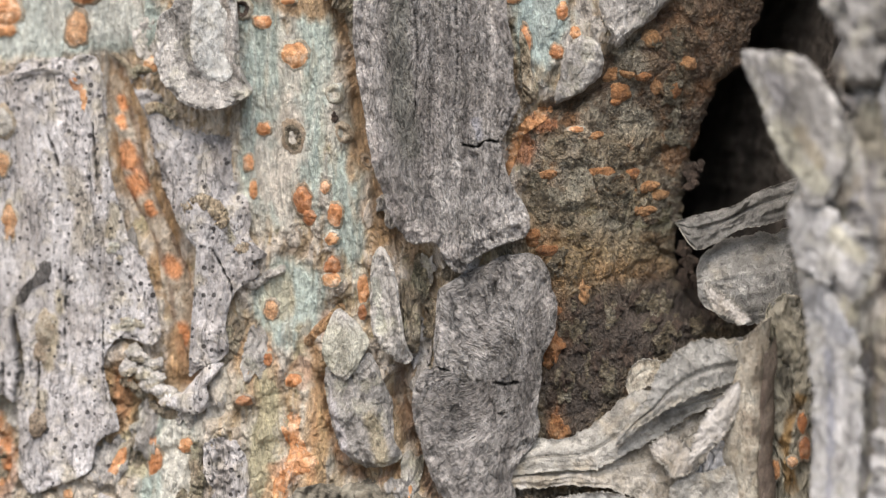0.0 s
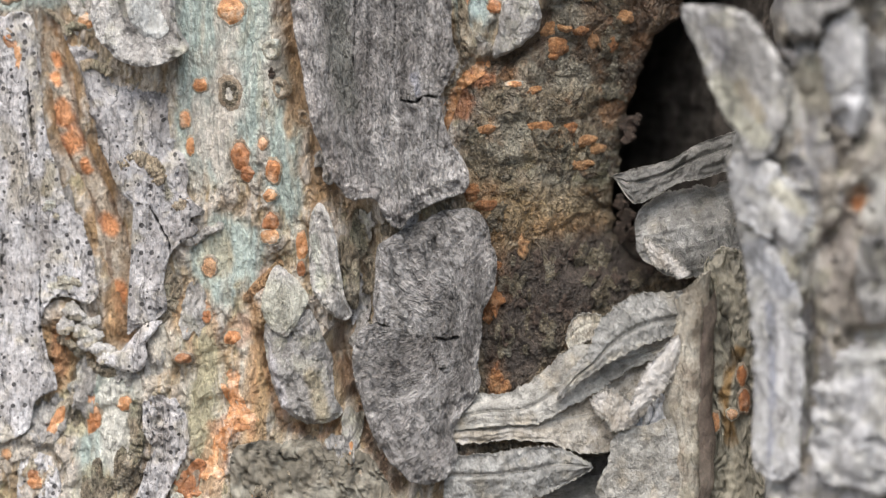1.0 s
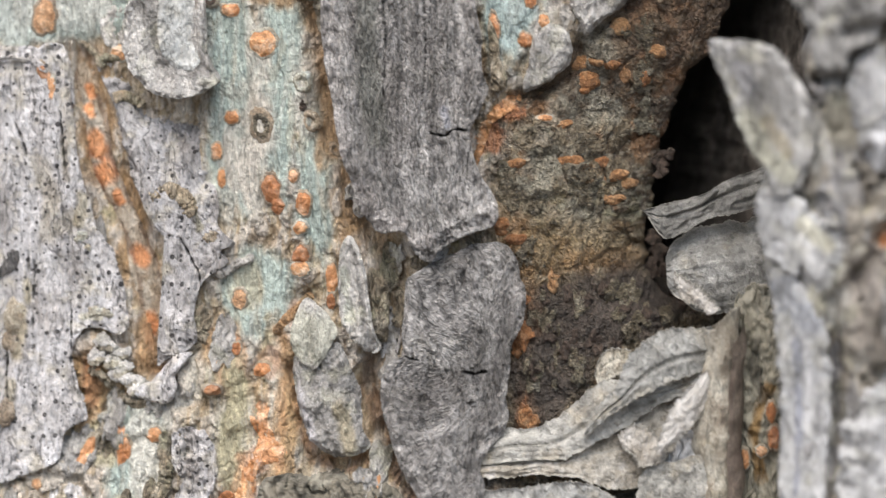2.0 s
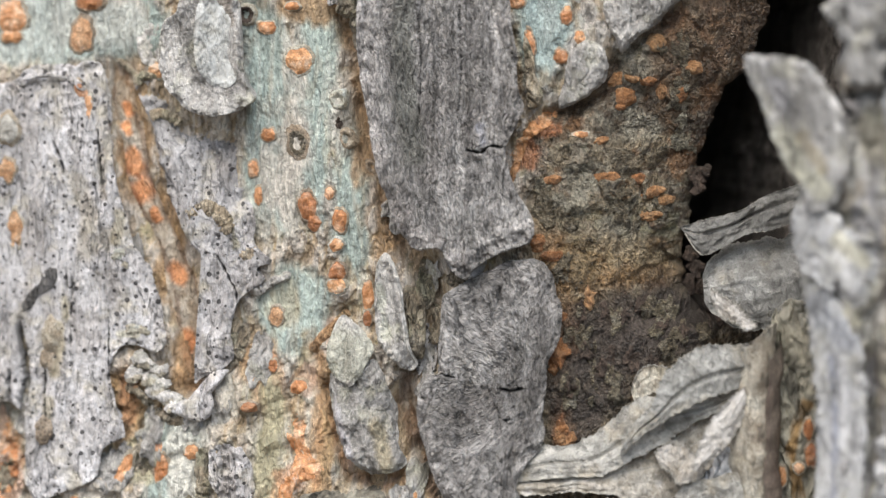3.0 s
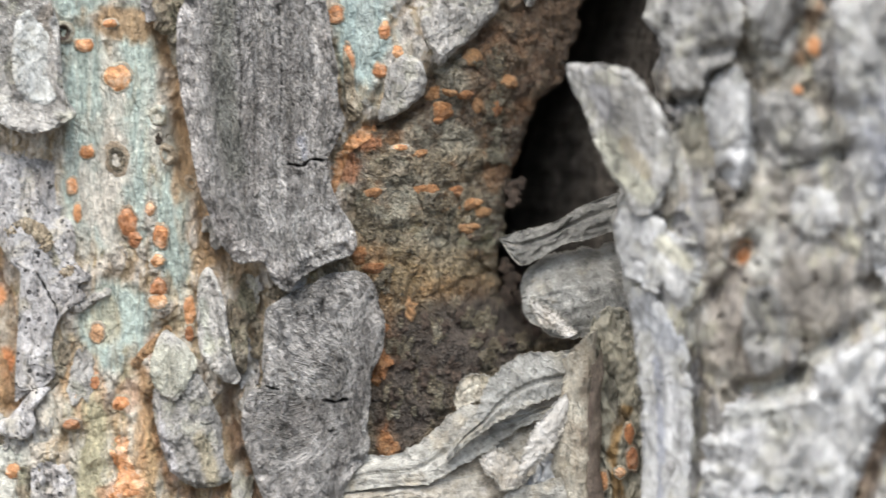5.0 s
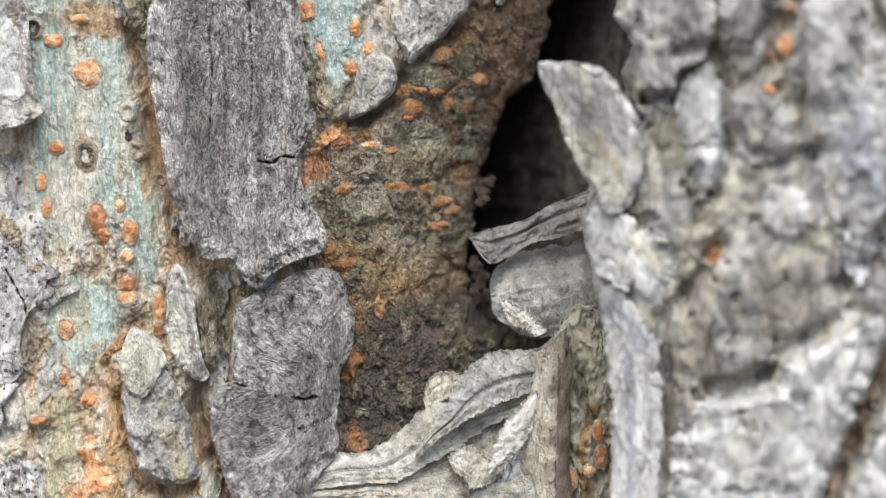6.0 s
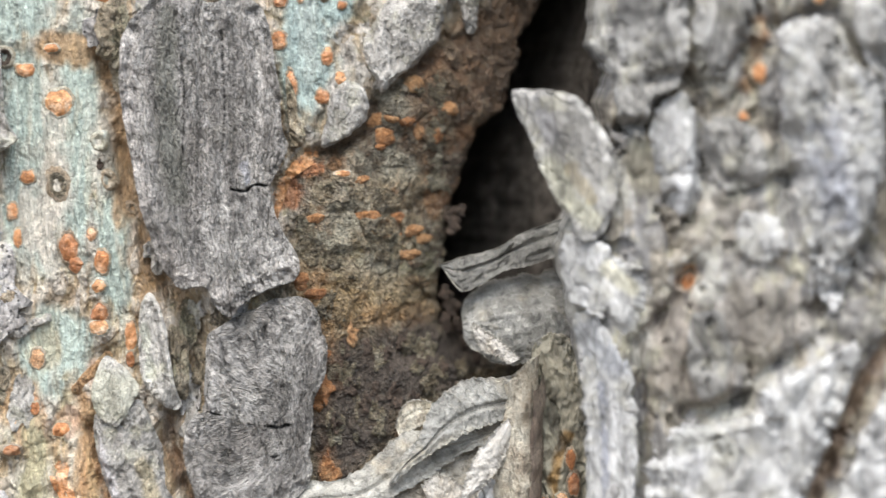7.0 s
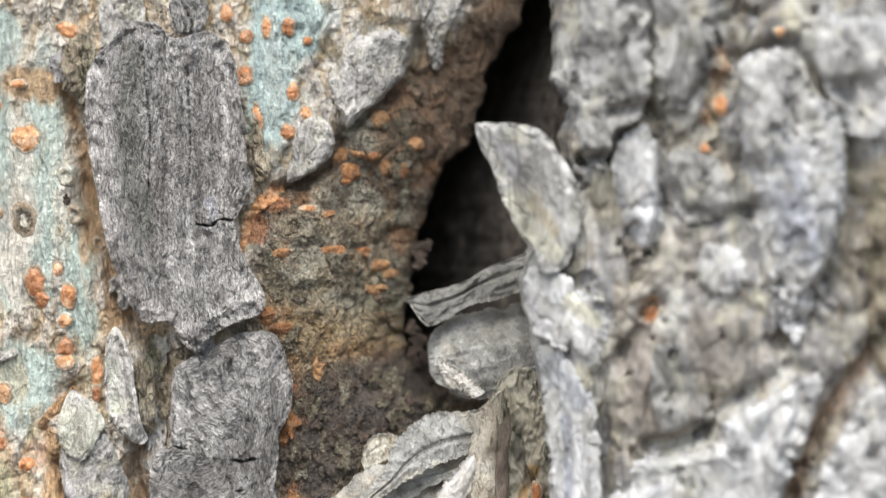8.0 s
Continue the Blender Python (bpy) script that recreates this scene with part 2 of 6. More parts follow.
TAN = bark("tan_bark", ((0.3, (0.22, 0.17, 0.11)), (0.5, (0.39, 0.33, 0.245)), (0.7, (0.52, 0.475, 0.39))), 380, 2.0, 0.3, 1800, relief=0.6, rough=0.48, moss=(0.32, 0.33, 0.22), tint="tint", fibre=0.5, fibre_size=520, fibre_long=2.0, fleck=0.45, pale=0.4, fleck_size=1600)
OLD = bark("old_ridge_bark", ((0.3, (0.185, 0.178, 0.168)), (0.42, (0.25, 0.243, 0.234)), (0.52, (0.305, 0.299, 0.292)), (0.68, (0.385, 0.38, 0.377))), 90, 2.6, 0.12, 700, relief=0.18, rough=0.8, tint="tint", moss=(0.37, 0.355, 0.27), patchy=0.5, fibre=0.4, fibre_size=120, fibre_long=4.0, fleck=0.34, pale=0.22, fleck_size=240, fleck_long=2.4)
CRUST = bark("olive_brown_crust", ((0.3, (0.085, 0.066, 0.043)), (0.5, (0.19, 0.16, 0.11)), (0.7, (0.33, 0.3, 0.24))), 500, 0.7, 0.4, 1800, relief=0.8, vary=0.1, rough=0.38, fleck=0.6, pale=0.9, fleck_size=1500, fleck_long=0.6)
CHALK = bark("chalky_bark", ((0.3, (0.335, 0.326, 0.315)), (0.46, (0.42, 0.418, 0.418)), (0.64, (0.5, 0.502, 0.518))), 110, 3.0, 0.1, 800, relief=0.18, rough=0.75, tint="tint", moss=(0.43, 0.415, 0.35), patchy=0.5, fibre=0.3, fibre_size=160, fibre_long=5.0, fleck=0.22, pale=0.08, fleck_size=420, fleck_long=2.8)
STEM = bark("trunk_bark", ((0.3, (0.13, 0.11, 0.09)), (0.45, (0.27, 0.245, 0.215)), (0.6, (0.42, 0.4, 0.37))), 40, 4, 0.45, 300, relief=1.0, flaky=0.8, flake_size=40)
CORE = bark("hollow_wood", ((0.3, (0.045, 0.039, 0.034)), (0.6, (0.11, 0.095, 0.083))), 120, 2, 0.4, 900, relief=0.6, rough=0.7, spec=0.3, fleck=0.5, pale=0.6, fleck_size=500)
RUST = bark("orange_lenticel_cork", ((0.34, (0.36, 0.14, 0.05)), (0.5, (0.52, 0.235, 0.1)), (0.66, (0.7, 0.44, 0.28))), 420, 1, 0.25, 1500, relief=0.3, rough=0.32, vary=0.35, speckle=0.4, fleck=0.25, pale=0.35, fleck_size=900, fleck_long=1.0)
SIENNA = bark("brown_lenticel_cork", ((0.3, (0.22, 0.1, 0.04)), (0.5, (0.4, 0.185, 0.078)), (0.72, (0.5, 0.29, 0.15))), 600, 1, 0.4, 2000, relief=0.6, rough=0.4, vary=0.35)
RIM = bark("lenticel_rim_cork", ((0.3, (0.27, 0.2, 0.13)), (0.55, (0.44, 0.37, 0.28)), (0.7, (0.55, 0.5, 0.42))), 600, 1, 0.4, 2000, relief=0.5, vary=0.3)
KNOT = bark("dark_knot_wood", ((0.3, (0.035, 0.025, 0.02)), (0.6, (0.12, 0.085, 0.065))), 700, 1, 0.5, 2000, relief=0.8)
BUFF = bark("buff_lenticel_cork", ((0.3, (0.45, 0.22, 0.1)), (0.55, (0.62, 0.38, 0.22)), (0.7, (0.72, 0.52, 0.38))), 500, 1, 0.4, 2200, relief=0.5)
LEAF = bark("dry_grey_leaf", ((0.3, (0.18, 0.17, 0.15)), (0.5, (0.35, 0.34, 0.31)), (0.68, (0.5, 0.485, 0.45))), 260, 1.5, 0.22, 700, relief=0.4, rough=0.5, moss=(0.42, 0.36, 0.27), patchy=0.6, speckle=0.5, fleck=0.3, pale=0.2, fleck_size=700, fleck_long=1.0, distort=0.6)
BUFFY = bark("buff_leaf", ((0.3, (0.2, 0.17, 0.13)), (0.5, (0.37, 0.335, 0.28)), (0.68, (0.52, 0.49, 0.44))), 220, 1.5, 0.22, 700, relief=0.4, rough=0.5, moss=(0.56, 0.54, 0.52), patchy=0.85, speckle=0.5, fleck=0.3, pale=0.2, fleck_size=700, fleck_long=1.0)
ASHEN = bark("ashen_leaf", ((0.3, (0.16, 0.157, 0.145)), (0.5, (0.27, 0.268, 0.254)), (0.68, (0.4, 0.396, 0.38))), 260, 1.5, 0.22, 700, relief=0.4, rough=0.42, moss=(0.3, 0.27, 0.21), patchy=0.6, speckle=0.5, fleck=0.35, pale=0.35, fleck_size=700, fleck_long=1.5, distort=0.6)
DULL = bark("dry_dull_leaf", ((0.3, (0.11, 0.107, 0.1)), (0.5, (0.19, 0.187, 0.176)), (0.7, (0.29, 0.285, 0.27))), 320, 1.5, 0.3, 900, relief=0.5, rough=0.4, speckle=0.5, distort=0.6)
VEIN = bark("dry_leaf_vein", ((0.3, (0.3, 0.285, 0.25)), (0.7, (0.45, 0.43, 0.39))), 300, 1, 0.3, 1800, relief=0.2, rough=0.6)
BLEACHED = bark("bleached_leaf", ((0.28, (0.33, 0.29, 0.235)), (0.5, (0.5, 0.475, 0.445)), (0.72, (0.62, 0.605, 0.59))), 200, 1.5, 0.22, 700, relief=0.4, rough=0.5, speckle=0.5, distort=0.6)
ROLL = bark("brown_rolled_leaf", ((0.36, (0.3, 0.25, 0.195)), (0.48, (0.43, 0.385, 0.315)), (0.6, (0.56, 0.53, 0.455))), 240, 1.4, 0.25, 1400, relief=0.5, rough=0.55, moss=(0.38, 0.34, 0.25), patchy=0.7, fleck=0.35, pale=0.15, fleck_size=900)
FOLD = bark("dark_brown_leaf", ((0.3, (0.15, 0.11, 0.09)), (0.55, (0.23, 0.19, 0.155)), (0.72, (0.33, 0.275, 0.235))), 200, 3, 0.35, 900, relief=0.5)
GROUND = bark("leaf_mould_ground", ((0.3, (0.04, 0.03, 0.02)), (0.6, (0.1, 0.075, 0.05))), 14, 1, 0.4, 90, relief=0.5)


# ---------------------------------------------------------------- mesh helpers
def sheet(name, x, y, z, material, wrap=False, tint=None, flow=None):
    """A mesh from a grid of places in millimetres; flow: the grain's own coordinates, likewise."""
    rows, cols = x.shape
    places = np.stack([x, y, z], -1).reshape(-1, 3) * MM
    a = np.arange(rows * cols).reshape(rows, cols)
    if wrap:
        a = np.concatenate([a, a[:, :1]], 1)
    quads = np.stack([a[:-1, :-1], a[:-1, 1:], a[1:, 1:], a[1:, :-1]], -1).reshape(-1, 4)
    me = bpy.data.meshes.new(name)
    me.vertices.add(len(places))
    me.vertices.foreach_set("co", places.ravel())
    me.loops.add(quads.size)
    me.loops.foreach_set("vertex_index", quads.ravel().astype(np.int32))
    me.polygons.add(len(quads))
    me.polygons.foreach_set("loop_start", np.arange(0, quads.size, 4, dtype=np.int32))
    me.update(calc_edges=True)
    me.polygons.foreach_set("use_smooth", np.ones(len(quads), bool))
    if tint is not None:
        at = me.color_attributes.new("tint", "FLOAT_COLOR", "POINT")
        at.data.foreach_set("color", np.concatenate([tint.reshape(-1, 3), np.ones((rows * cols, 1))], 1).ravel())
    if flow is not None:
        at = me.attributes.new("flow", "FLOAT_VECTOR", "POINT")
        at.data.foreach_set("vector", (np.stack(np.broadcast_arrays(*flow), -1).reshape(-1, 3) * MM).ravel())
    for m in material if isinstance(material, (list, tuple)) else [material]:
        me.materials.append(m)
    return me


def part(name, me, parent, label=""):
    ob = new(name, me)
    ob.parent = parent
    return tagged(ob, label)


def thing(name, x, y, z, label, category, group=""):
    ob = new(name)
    ob.location = (x * MM, y * MM, z * MM)
    return tagged(ob, label, category, group)


def settle(ob, parent):
    """Parents ob, whose mesh is in world places, without moving it."""
    ob.parent = parent
    ob.matrix_parent_inverse = Matrix.Translation(parent.location).inverted()
    return ob


# ---------------------------------------------------------------- the stem: its relief
LIP = [(66.7, 57.7), (66, 52.5), (63.2, 50.4), (61, 47.3), (59.4, 43.1), (58.5, 38.4), (56.5, 33.3), (55, 29.6), (51.3, 26.8), (49.4, 23.2), (47.3, 18), (46, 12.5), (44.9, 7), (43.9, 1.7), (43.3, -8.5), (46.3, -13.6), (52.9, -16.6)]


def lip_at(z):
    """Where the stem's face breaks off into the hollow, by height."""
    line = np.array(LIP)[::-1]
    return np.interp(z, line[:, 1], line[:, 0]) + 1.5 * fbm(z * 0.16, 4.2, 5, 0.6)


def lip_line(z):
    """The same edge without its small notches."""
    line = np.array(LIP)[::-1]
    return np.interp(z, line[:, 1], line[:, 0]) + 1.5 * perlin(z * 0.1, 4.2 + 0 * z)


CHANNEL = [(-57.9, 30), (-57.4, 23.9), (-56, 17.8), (-54.6, 11.7), (-52.5, 6.6), (-49.1, -0.4), (-46, -6.5), (-44.8, -12.5), (-44.9, -17.5), (-43.9, -25.4)]
SEAM = [(-31.1, 50.2), (-26.2, 38.1), (-25, 24), (-21.1, 9.9), (-18.8, -1.3), (-17.9, -8.4)]
GULLY = [(-16.2, 40), (-14.1, 29), (-12.8, 15.9), (-9.4, 7.9), (-5.4, -0.2), (-1.9, -4.3), (0.1, -10.3), (-1.6, -20.5)]
TRENCH = [(-3.7, -21.5), (-5.3, -28.7), (-2.4, -36.8), (1.1, -44), (6.1, -51)]
CLEFT = [(-18.7, -25.8), (-17.5, -32.9), (-14.8, -41.1), (-10.2, -42.1), (-5.5, -41)]
FORK = [(20.5, 22.5), (25, 23.2), (29.5, 25.6), (32, 29), (32.8, 32.4), (36, 34.6), (40.6, 38.2), (45, 43.5), (46.5, 50)]
RUNNEL = [(-16.9, -12.5), (-21.7, -18.6), (-25.5, -26.9), (-24.6, -35.1), (-26.8, -43.4), (-32.2, -52.8)]


def patches(x, z, spots, edge=1.5):
    """How far points lie inside ragged round patches, 0 to 1."""
    ragged, most = 2.2 * fbm(x * 0.16, z * 0.1, 4) + 0.8 * fbm(x * 0.6, z * 0.35, 3), np.zeros(np.shape(x))
    for sx, sz, wide, high in spots:
        d = np.hypot((x - sx) / wide, (z - sz) / high)
        most = np.maximum(most, step(edge, 0, (d - 1) * min(wide, high) + ragged + 0.6))
    return most


SMOOTH = [(-32, 15, 2.2, 8), (-21.6, 20, 2.6, 12), (-25, -12.5, 6, 8), (-20.8, -29.6, 1.6, 3), (-30.5, 33.1, 4.2, 9.1), (-21.3, 29, 3.9, 17.1), (-26.6, 21, 6.2, 11.1), (-28.9, 10.9, 4.7, 8.1), (-14.9, 10.9, 2.8, 13.2), (-24.7, -13.5, 4.7, 7.2), (-14.6, 0.8, 2.5, 4.1), (-46.1, -36.4, 5.3, 4.7), (-70.9, 41.5, 15.7, 8.6), (-57.9, 39.4, 8.4, 6.1), (-46.2, -39.5, 2.4, 7.3), (19.9, 41.7, 4.2, 10.9), (22.5, 52.5, 7, 6.9), (-31.1, 50.2, 6.1, 6), (-47.9, -45.8, 4.2, 4.2)]


STRIPS = [(-29.3, -38.3, 2.7, 10.3), (-21.9, -32, 1.8, 8.2), (-20.5, -41.2, 2, 6.2), (-27.2, -10.5, 2.5, 4.1), (-35.9, -26, 2.5, 4.1), (-30.1, -52.8, 4.1, 5.2), (-48, -52.1, 4.2, 4.1)]


def flakes(x, z):
    """The levels of the flaking outer layers: broad ones and small ones."""
    warp = 1.2 * fbm(x * 0.12, z * 0.09, 3)
    return terrace(fbm(x * 0.14 + warp, z * 0.075 + warp * 0.4, 4), 4, 0.07), terrace(fbm(x * 0.34 - warp, z * 0.2, 3), 3, 0.09)


def stem_form(x, z):
    """The stem's large shape: round, leaning, flaring downwards, and turning away at the brown face."""
    x, z = np.asarray(x, float), np.asarray(z, float)
    y = 0.0009 * np.minimum(x + 25, 0) ** 2 + 14 * (np.clip(x - 16, 0, 60) / (lip_line(z) - 16)) ** 2 * step(0, 25, x)
    y = y + 1.5 * fbm(x * 0.05, z * 0.022, 3) + 0.09 * z - 0.003 * np.minimum(z + 10, 0) ** 2 * (1 - step(10, 30, x))
    return y


def stem_y(x, z):
    """Depth of the live stem's surface in millimetres; positive is away from the viewer."""
    x, z = np.asarray(x, float), np.asarray(z, float)
    y = stem_form(x, z)
    left = 1 - step(16, 24, x)
    face = 1 - left
    low = step(-6, -30, z) * left
    crust = 1 - 0.75 * np.maximum(patches(x, z, SMOOTH, 2.5), patches(x, z, STRIPS, 2.0))
    crust = crust * (1 - 0.85 * np.exp(-((to_line(x, z, CHANNEL)[0] / 5.0) ** 2)))
    warp = 1.2 * fbm(x * 0.12, z * 0.09, 3)
    # long folds, then flaky layers, crumbs and fibres
    y = y - left * 0.8 * fbm(x * 0.2 + 0.5 * warp, z * 0.05, 3)
    broad, small = flakes(x, z)
    y = y - crust * (1.3 + 0.9 * low) * broad * left - crust * (1.0 - 0.72 * face) * small
    one, two, who = cells(x * 0.21 + 0.7 * warp, z * 0.13, 3)
    y = y - (two - one).clip(0, 0.4) * 2.4 * (0.1 + 0.9 * low) * (who > 0.4)
    one, two, who = cells(x * 0.5 + 0.9 * warp, z * 0.42, 11)
    y = y - (two - one).clip(0, 0.3) * 2.6 * who**2 * (0.12 * crust + 0.08 * face + 0.5 * low)
    one, two, who = cells(x * 0.2 + 0.8 * warp, z * 0.16, 21)
    y = y - face * ((two - one).clip(0, 0.35) * 3.2 * who + 1.2 * fbm(x * 0.2 + 5, z * 0.1, 3))
    y = y - face * 0.8 * terrace(fbm(x * 0.26 + 9 + warp, z * 0.17, 3), 3, 0.07)
    y = y - 0.24 * crust * (1 - 0.6 * face) * fbm(x * 0.9, z * 0.6, 2) - 0.14 * perlin(x * 2.0, z * 0.5)
    for line, wide, deep in ((CHANNEL, 3.6, 2.3), (GULLY, 2.2, 3.8), (TRENCH, 1.9, 4.6), (CLEFT, 1.2, 1.6), (RUNNEL, 2.5, 1.0), (SEAM, 2.2, -0.6), (FORK, 1.1, 2.6)):
        d, _ = to_line(x, z, line)
        y = y + deep * np.exp(-(((d + 0.5 * warp) / wide) ** 2))
    # the hollow
    over = x - lip_at(z)
    open_ = step(-17, -10, z)
    y = y + open_ * (step(-1.5, 0.2, over) * 1.2 + step(0, 1.2, over) * 24 + step(0.8, 9, over) * 14)
    y = y + (1 - open_) * step(2, 22, over) * 8
    return y + step(-46, -56, z) * step(22, 30, x) * 16


# ---------------------------------------------------------------- the stem: its colours
CREAM, TEAL, SNOW, OCHRE, BROWN, SOOT, ORANGE, LICHEN, MAUVE = (
    (0.455, 0.4, 0.3), (0.4, 0.5, 0.485), (0.56, 0.55, 0.51), (0.36, 0.24, 0.125), (0.19, 0.138, 0.082),
    (0.085, 0.07, 0.06), (0.48, 0.21, 0.1), (0.37, 0.37, 0.23), (0.5, 0.47, 0.445))


def stem_tint(x, z):
    c = np.empty((*x.shape, 3))
    c[:] = CREAM
    ragged = 2.2 * fbm(x * 0.16, z * 0.1, 4) + 0.8 * fbm(x * 0.6, z * 0.35, 3)
    crumb = fbm(x * 0.8, z * 0.5, 3)

    def lay(color, mask):
        c[:] = c + (np.array(color) - c) * np.clip(mask, 0, 1)[..., None]

    def blot(color, spots, edge=1.5, most=1.0):
        for sx, sz, rx, rz in spots:
            d = np.hypot((x - sx) / rx, (z - sz) / rz)
            lay(color, most * step(edge, 0, (d - 1) * min(rx, rz) + ragged + 0.6))

    lay(OCHRE, 0.45 * step(0.0, 0.5, fbm(x * 0.13 + 5, z * 0.06, 4)))
    lay(SNOW, 0.7 * step(0.1, 0.4, fbm(x * 0.3 + 15, z * 0.14, 4)))
    lay((0.2, 0.16, 0.12), 0.6 * step(0.22, 0.5, fbm(x * 0.36 + 25, z * 0.16, 4)))
    lay(MAUVE, 0.8 * step(0.1, 0.5, fbm(x * 0.12 - 8, z * 0.07 + 3, 4)))
    lay(LICHEN, 0.55 * step(0.1, 0.5, fbm(x * 0.2 - 3, z * 0.2 + 9, 4)))
    broad, small = flakes(x, z)
    lay((0.56, 0.54, 0.51), 0.75 * step(0.1, 0.2, broad))
    lay((0.58, 0.56, 0.52), 0.5 * step(0.15, 0.3, small))
    lay((0.3, 0.22, 0.13), 0.5 * step(-0.15, -0.3, small))
    lay(TEAL, patches(x, z, SMOOTH, 2.5))
    lay((0.52, 0.53, 0.42), 0.85 * patches(x, z, STRIPS, 2.0))
    lay((0.54, 0.54, 0.5), 0.65 * step(0.08, 0.3, fbm(x * 0.75 + 2.0 * fbm(x * 0.1, z * 0.05, 2), z * 0.045 + 7, 4)) * step(14, 9, x) * (1 - 0.55 * patches(x, z, SMOOTH, 2.5)))
    lay((0.3, 0.37, 0.345), 0.35 * patches(x, z, SMOOTH, 2.5) * step(0.16, 0.4, fbm(x * 0.6 + 70, z * 0.035, 3)))
    lay((0.4, 0.3, 0.17), 0.55 * step(0.2, 0.42, fbm(x * 0.5 + 80, z * 0.09, 4)) * step(14, 9, x) * (1 - 0.6 * patches(x, z, SMOOTH, 2.5)))
    blot(SNOW, [(-59.4, 40.4, 5.2, 4.6), (-68.9, 38.5, 2.5, 3.1), (-46.1, -37.5, 2.1, 6.2), (-38, -27, 3.2, 4.1), (-40.2, -33.2, 2.5, 5.2), (-60, -42.9, 4.2, 3.1), (-27.5, -22.8, 3.2, 2.5)], 2.5, 0.75)
    blot(SNOW, [(-26, 19, 2.0, 9), (-25.5, 22, 1.4, 12.1), (-30.4, 9.9, 1.4, 6.1), (-43.6, -41.6, 2.6, 6.2), (-56.3, 40.4, 2.5, 3.1), (-16.2, 24, 1.8, 6.1)], 2.5, 0.8)
    blot(SNOW, [(20.7, 45.6, 1.4, 7), (-22.3, 52, 3.1, 6)], 2.5, 0.25)
    blot((0.54, 0.61, 0.6), [(-74.1, 40.5, 11.5, 7.6), (-57.9, 38.4, 4.2, 4.1)], 2.5, 0.75)
    blot(OCHRE, [(-54.7, 19, 2.7, 12.2), (-48.3, 1.7, 2.5, 10.3), (-45.6, -16.8, 2.5, 8.2), (-13.1, 28, 2, 14.1), (-8.4, 3.8, 2.5, 9.1), (-55.9, -29.3, 3.1, 6.2), (-22.1, 42.1, 6.2, 2.6), (-14, 38, 3.1, 6)], 2.0, 0.85)
    blot((0.44, 0.28, 0.15), [(-19.6, -31, 1.7, 9.5), (-21.9, -28.9, 2.7, 11.3), (-20.5, -39.2, 2.1, 8.2), (-29.6, -25.9, 1.9, 6.2), (-32.6, -20.8, 2.1, 3.1)], 2.0, 0.7)
    blot((0.43, 0.42, 0.29), [(-29.3, -37.2, 1.9, 9.3), (-23.8, -26.9, 0.8, 7.2)], 1.5, 0.8)
    blot((0.57, 0.6, 0.57), [(-45.6, -42.5, 2.5, 6.7), (-22.6, -31.5, 1.1, 5.2), (-45.4, -35.7, 4.7, 2.7)], 2.0, 0.85)
    blot((0.47, 0.46, 0.33), [(-29.6, -38.8, 2, 8.8), (-53.3, -38.9, 3.2, 4.1)], 1.5, 0.8)
    blot((0.42, 0.32, 0.19), [(-18.5, -32.5, 1.5, 9.3), (-5.7, -35.6, 2, 7.2), (-52, -29.5, 3.1, 4.2)], 1.5, 0.75)
    blot(ORANGE, [(-54.9, 13.4, 1.7, 4.1), (-25.2, -41.5, 3.7, 1.9), (-19, -15.5, 1.8, 3.1), (-45.1, -16.8, 1.5, 4.1), (-80.3, -40.1, 5.2, 10.5), (-23.3, -24.8, 1.8, 2.5), (-27.4, -47.5, 2.1, 6.3), (-55.9, -29.3, 1.4, 4.1), (-29.5, -20.8, 1.3, 1.2), (-15.6, -53.5, 4.2, 3.1)], 1.2, 0.4)
    for line, wide, color, most in ((CHANNEL, 2.3, (0.27, 0.165, 0.085), 0.8), (GULLY, 2.2, (0.33, 0.24, 0.155), 0.6), (TRENCH, 2.4, (0.2, 0.13, 0.085), 0.85), (CLEFT, 1.8, (0.25, 0.14, 0.075), 0.7)):
        d, _ = to_line(x, z, line)
        lay(color, most * step(wide, wide * 0.4, d + 0.5 * ragged) * (0.5 + 0.5 * step(-0.2, 0.2, fbm(x * 0.4, z * 0.2 + 40, 3))))
    face = step(15, 21, x + 1.5 * ragged - 1.15 * np.maximum(z - 20, 0))
    lay(BROWN, face * 0.9)
    lay((0.12, 0.085, 0.053), face * 0.8 * step(8, 30, z + 2 * ragged))
    fleck = face * (1 - 0.65 * step(8, 28, z))
    # dark brown bark by the lip, with the turning face's shade mixed in
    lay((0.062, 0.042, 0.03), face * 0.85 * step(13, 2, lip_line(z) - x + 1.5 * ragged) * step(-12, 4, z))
    lay((0.085, 0.07, 0.055), face * 0.8 * step(0.05, 0.4, fbm(x * 0.33 + 7, z * 0.4, 4)))
    lay((0.31, 0.29, 0.235), fleck * 0.7 * step(0.1, 0.3, fbm(x * 0.5 + 1, z * 0.6, 4)))
    lay((0.22, 0.12, 0.055), fleck * 0.3 * step(0.1, 0.4, fbm(x * 0.3 + 31, z * 0.55, 4)))
    lay((0.28, 0.2, 0.1), face * 0.25 * step(0.0, 0.4, fbm(x * 0.25, z * 0.22, 4)) * step(16, 0, z))
    lay((0.34, 0.345, 0.2), face * 0.6 * step(-0.12, 0.3, fbm(x * 0.4 + 3, z * 0.35, 4)) * step(12, -8, np.abs(z - 2)))
    lay((0.5, 0.49, 0.38), face * 0.55 * step(0.12, 0.3, fbm(x * 0.7 + 3, z * 1.1, 3)) * step(14, -6, np.abs(z - 4)))
    lay((0.42, 0.38, 0.3), face * 0.6 * step(0.22, 0.34, fbm(x * 0.45 + 51, z * 0.9, 4)))
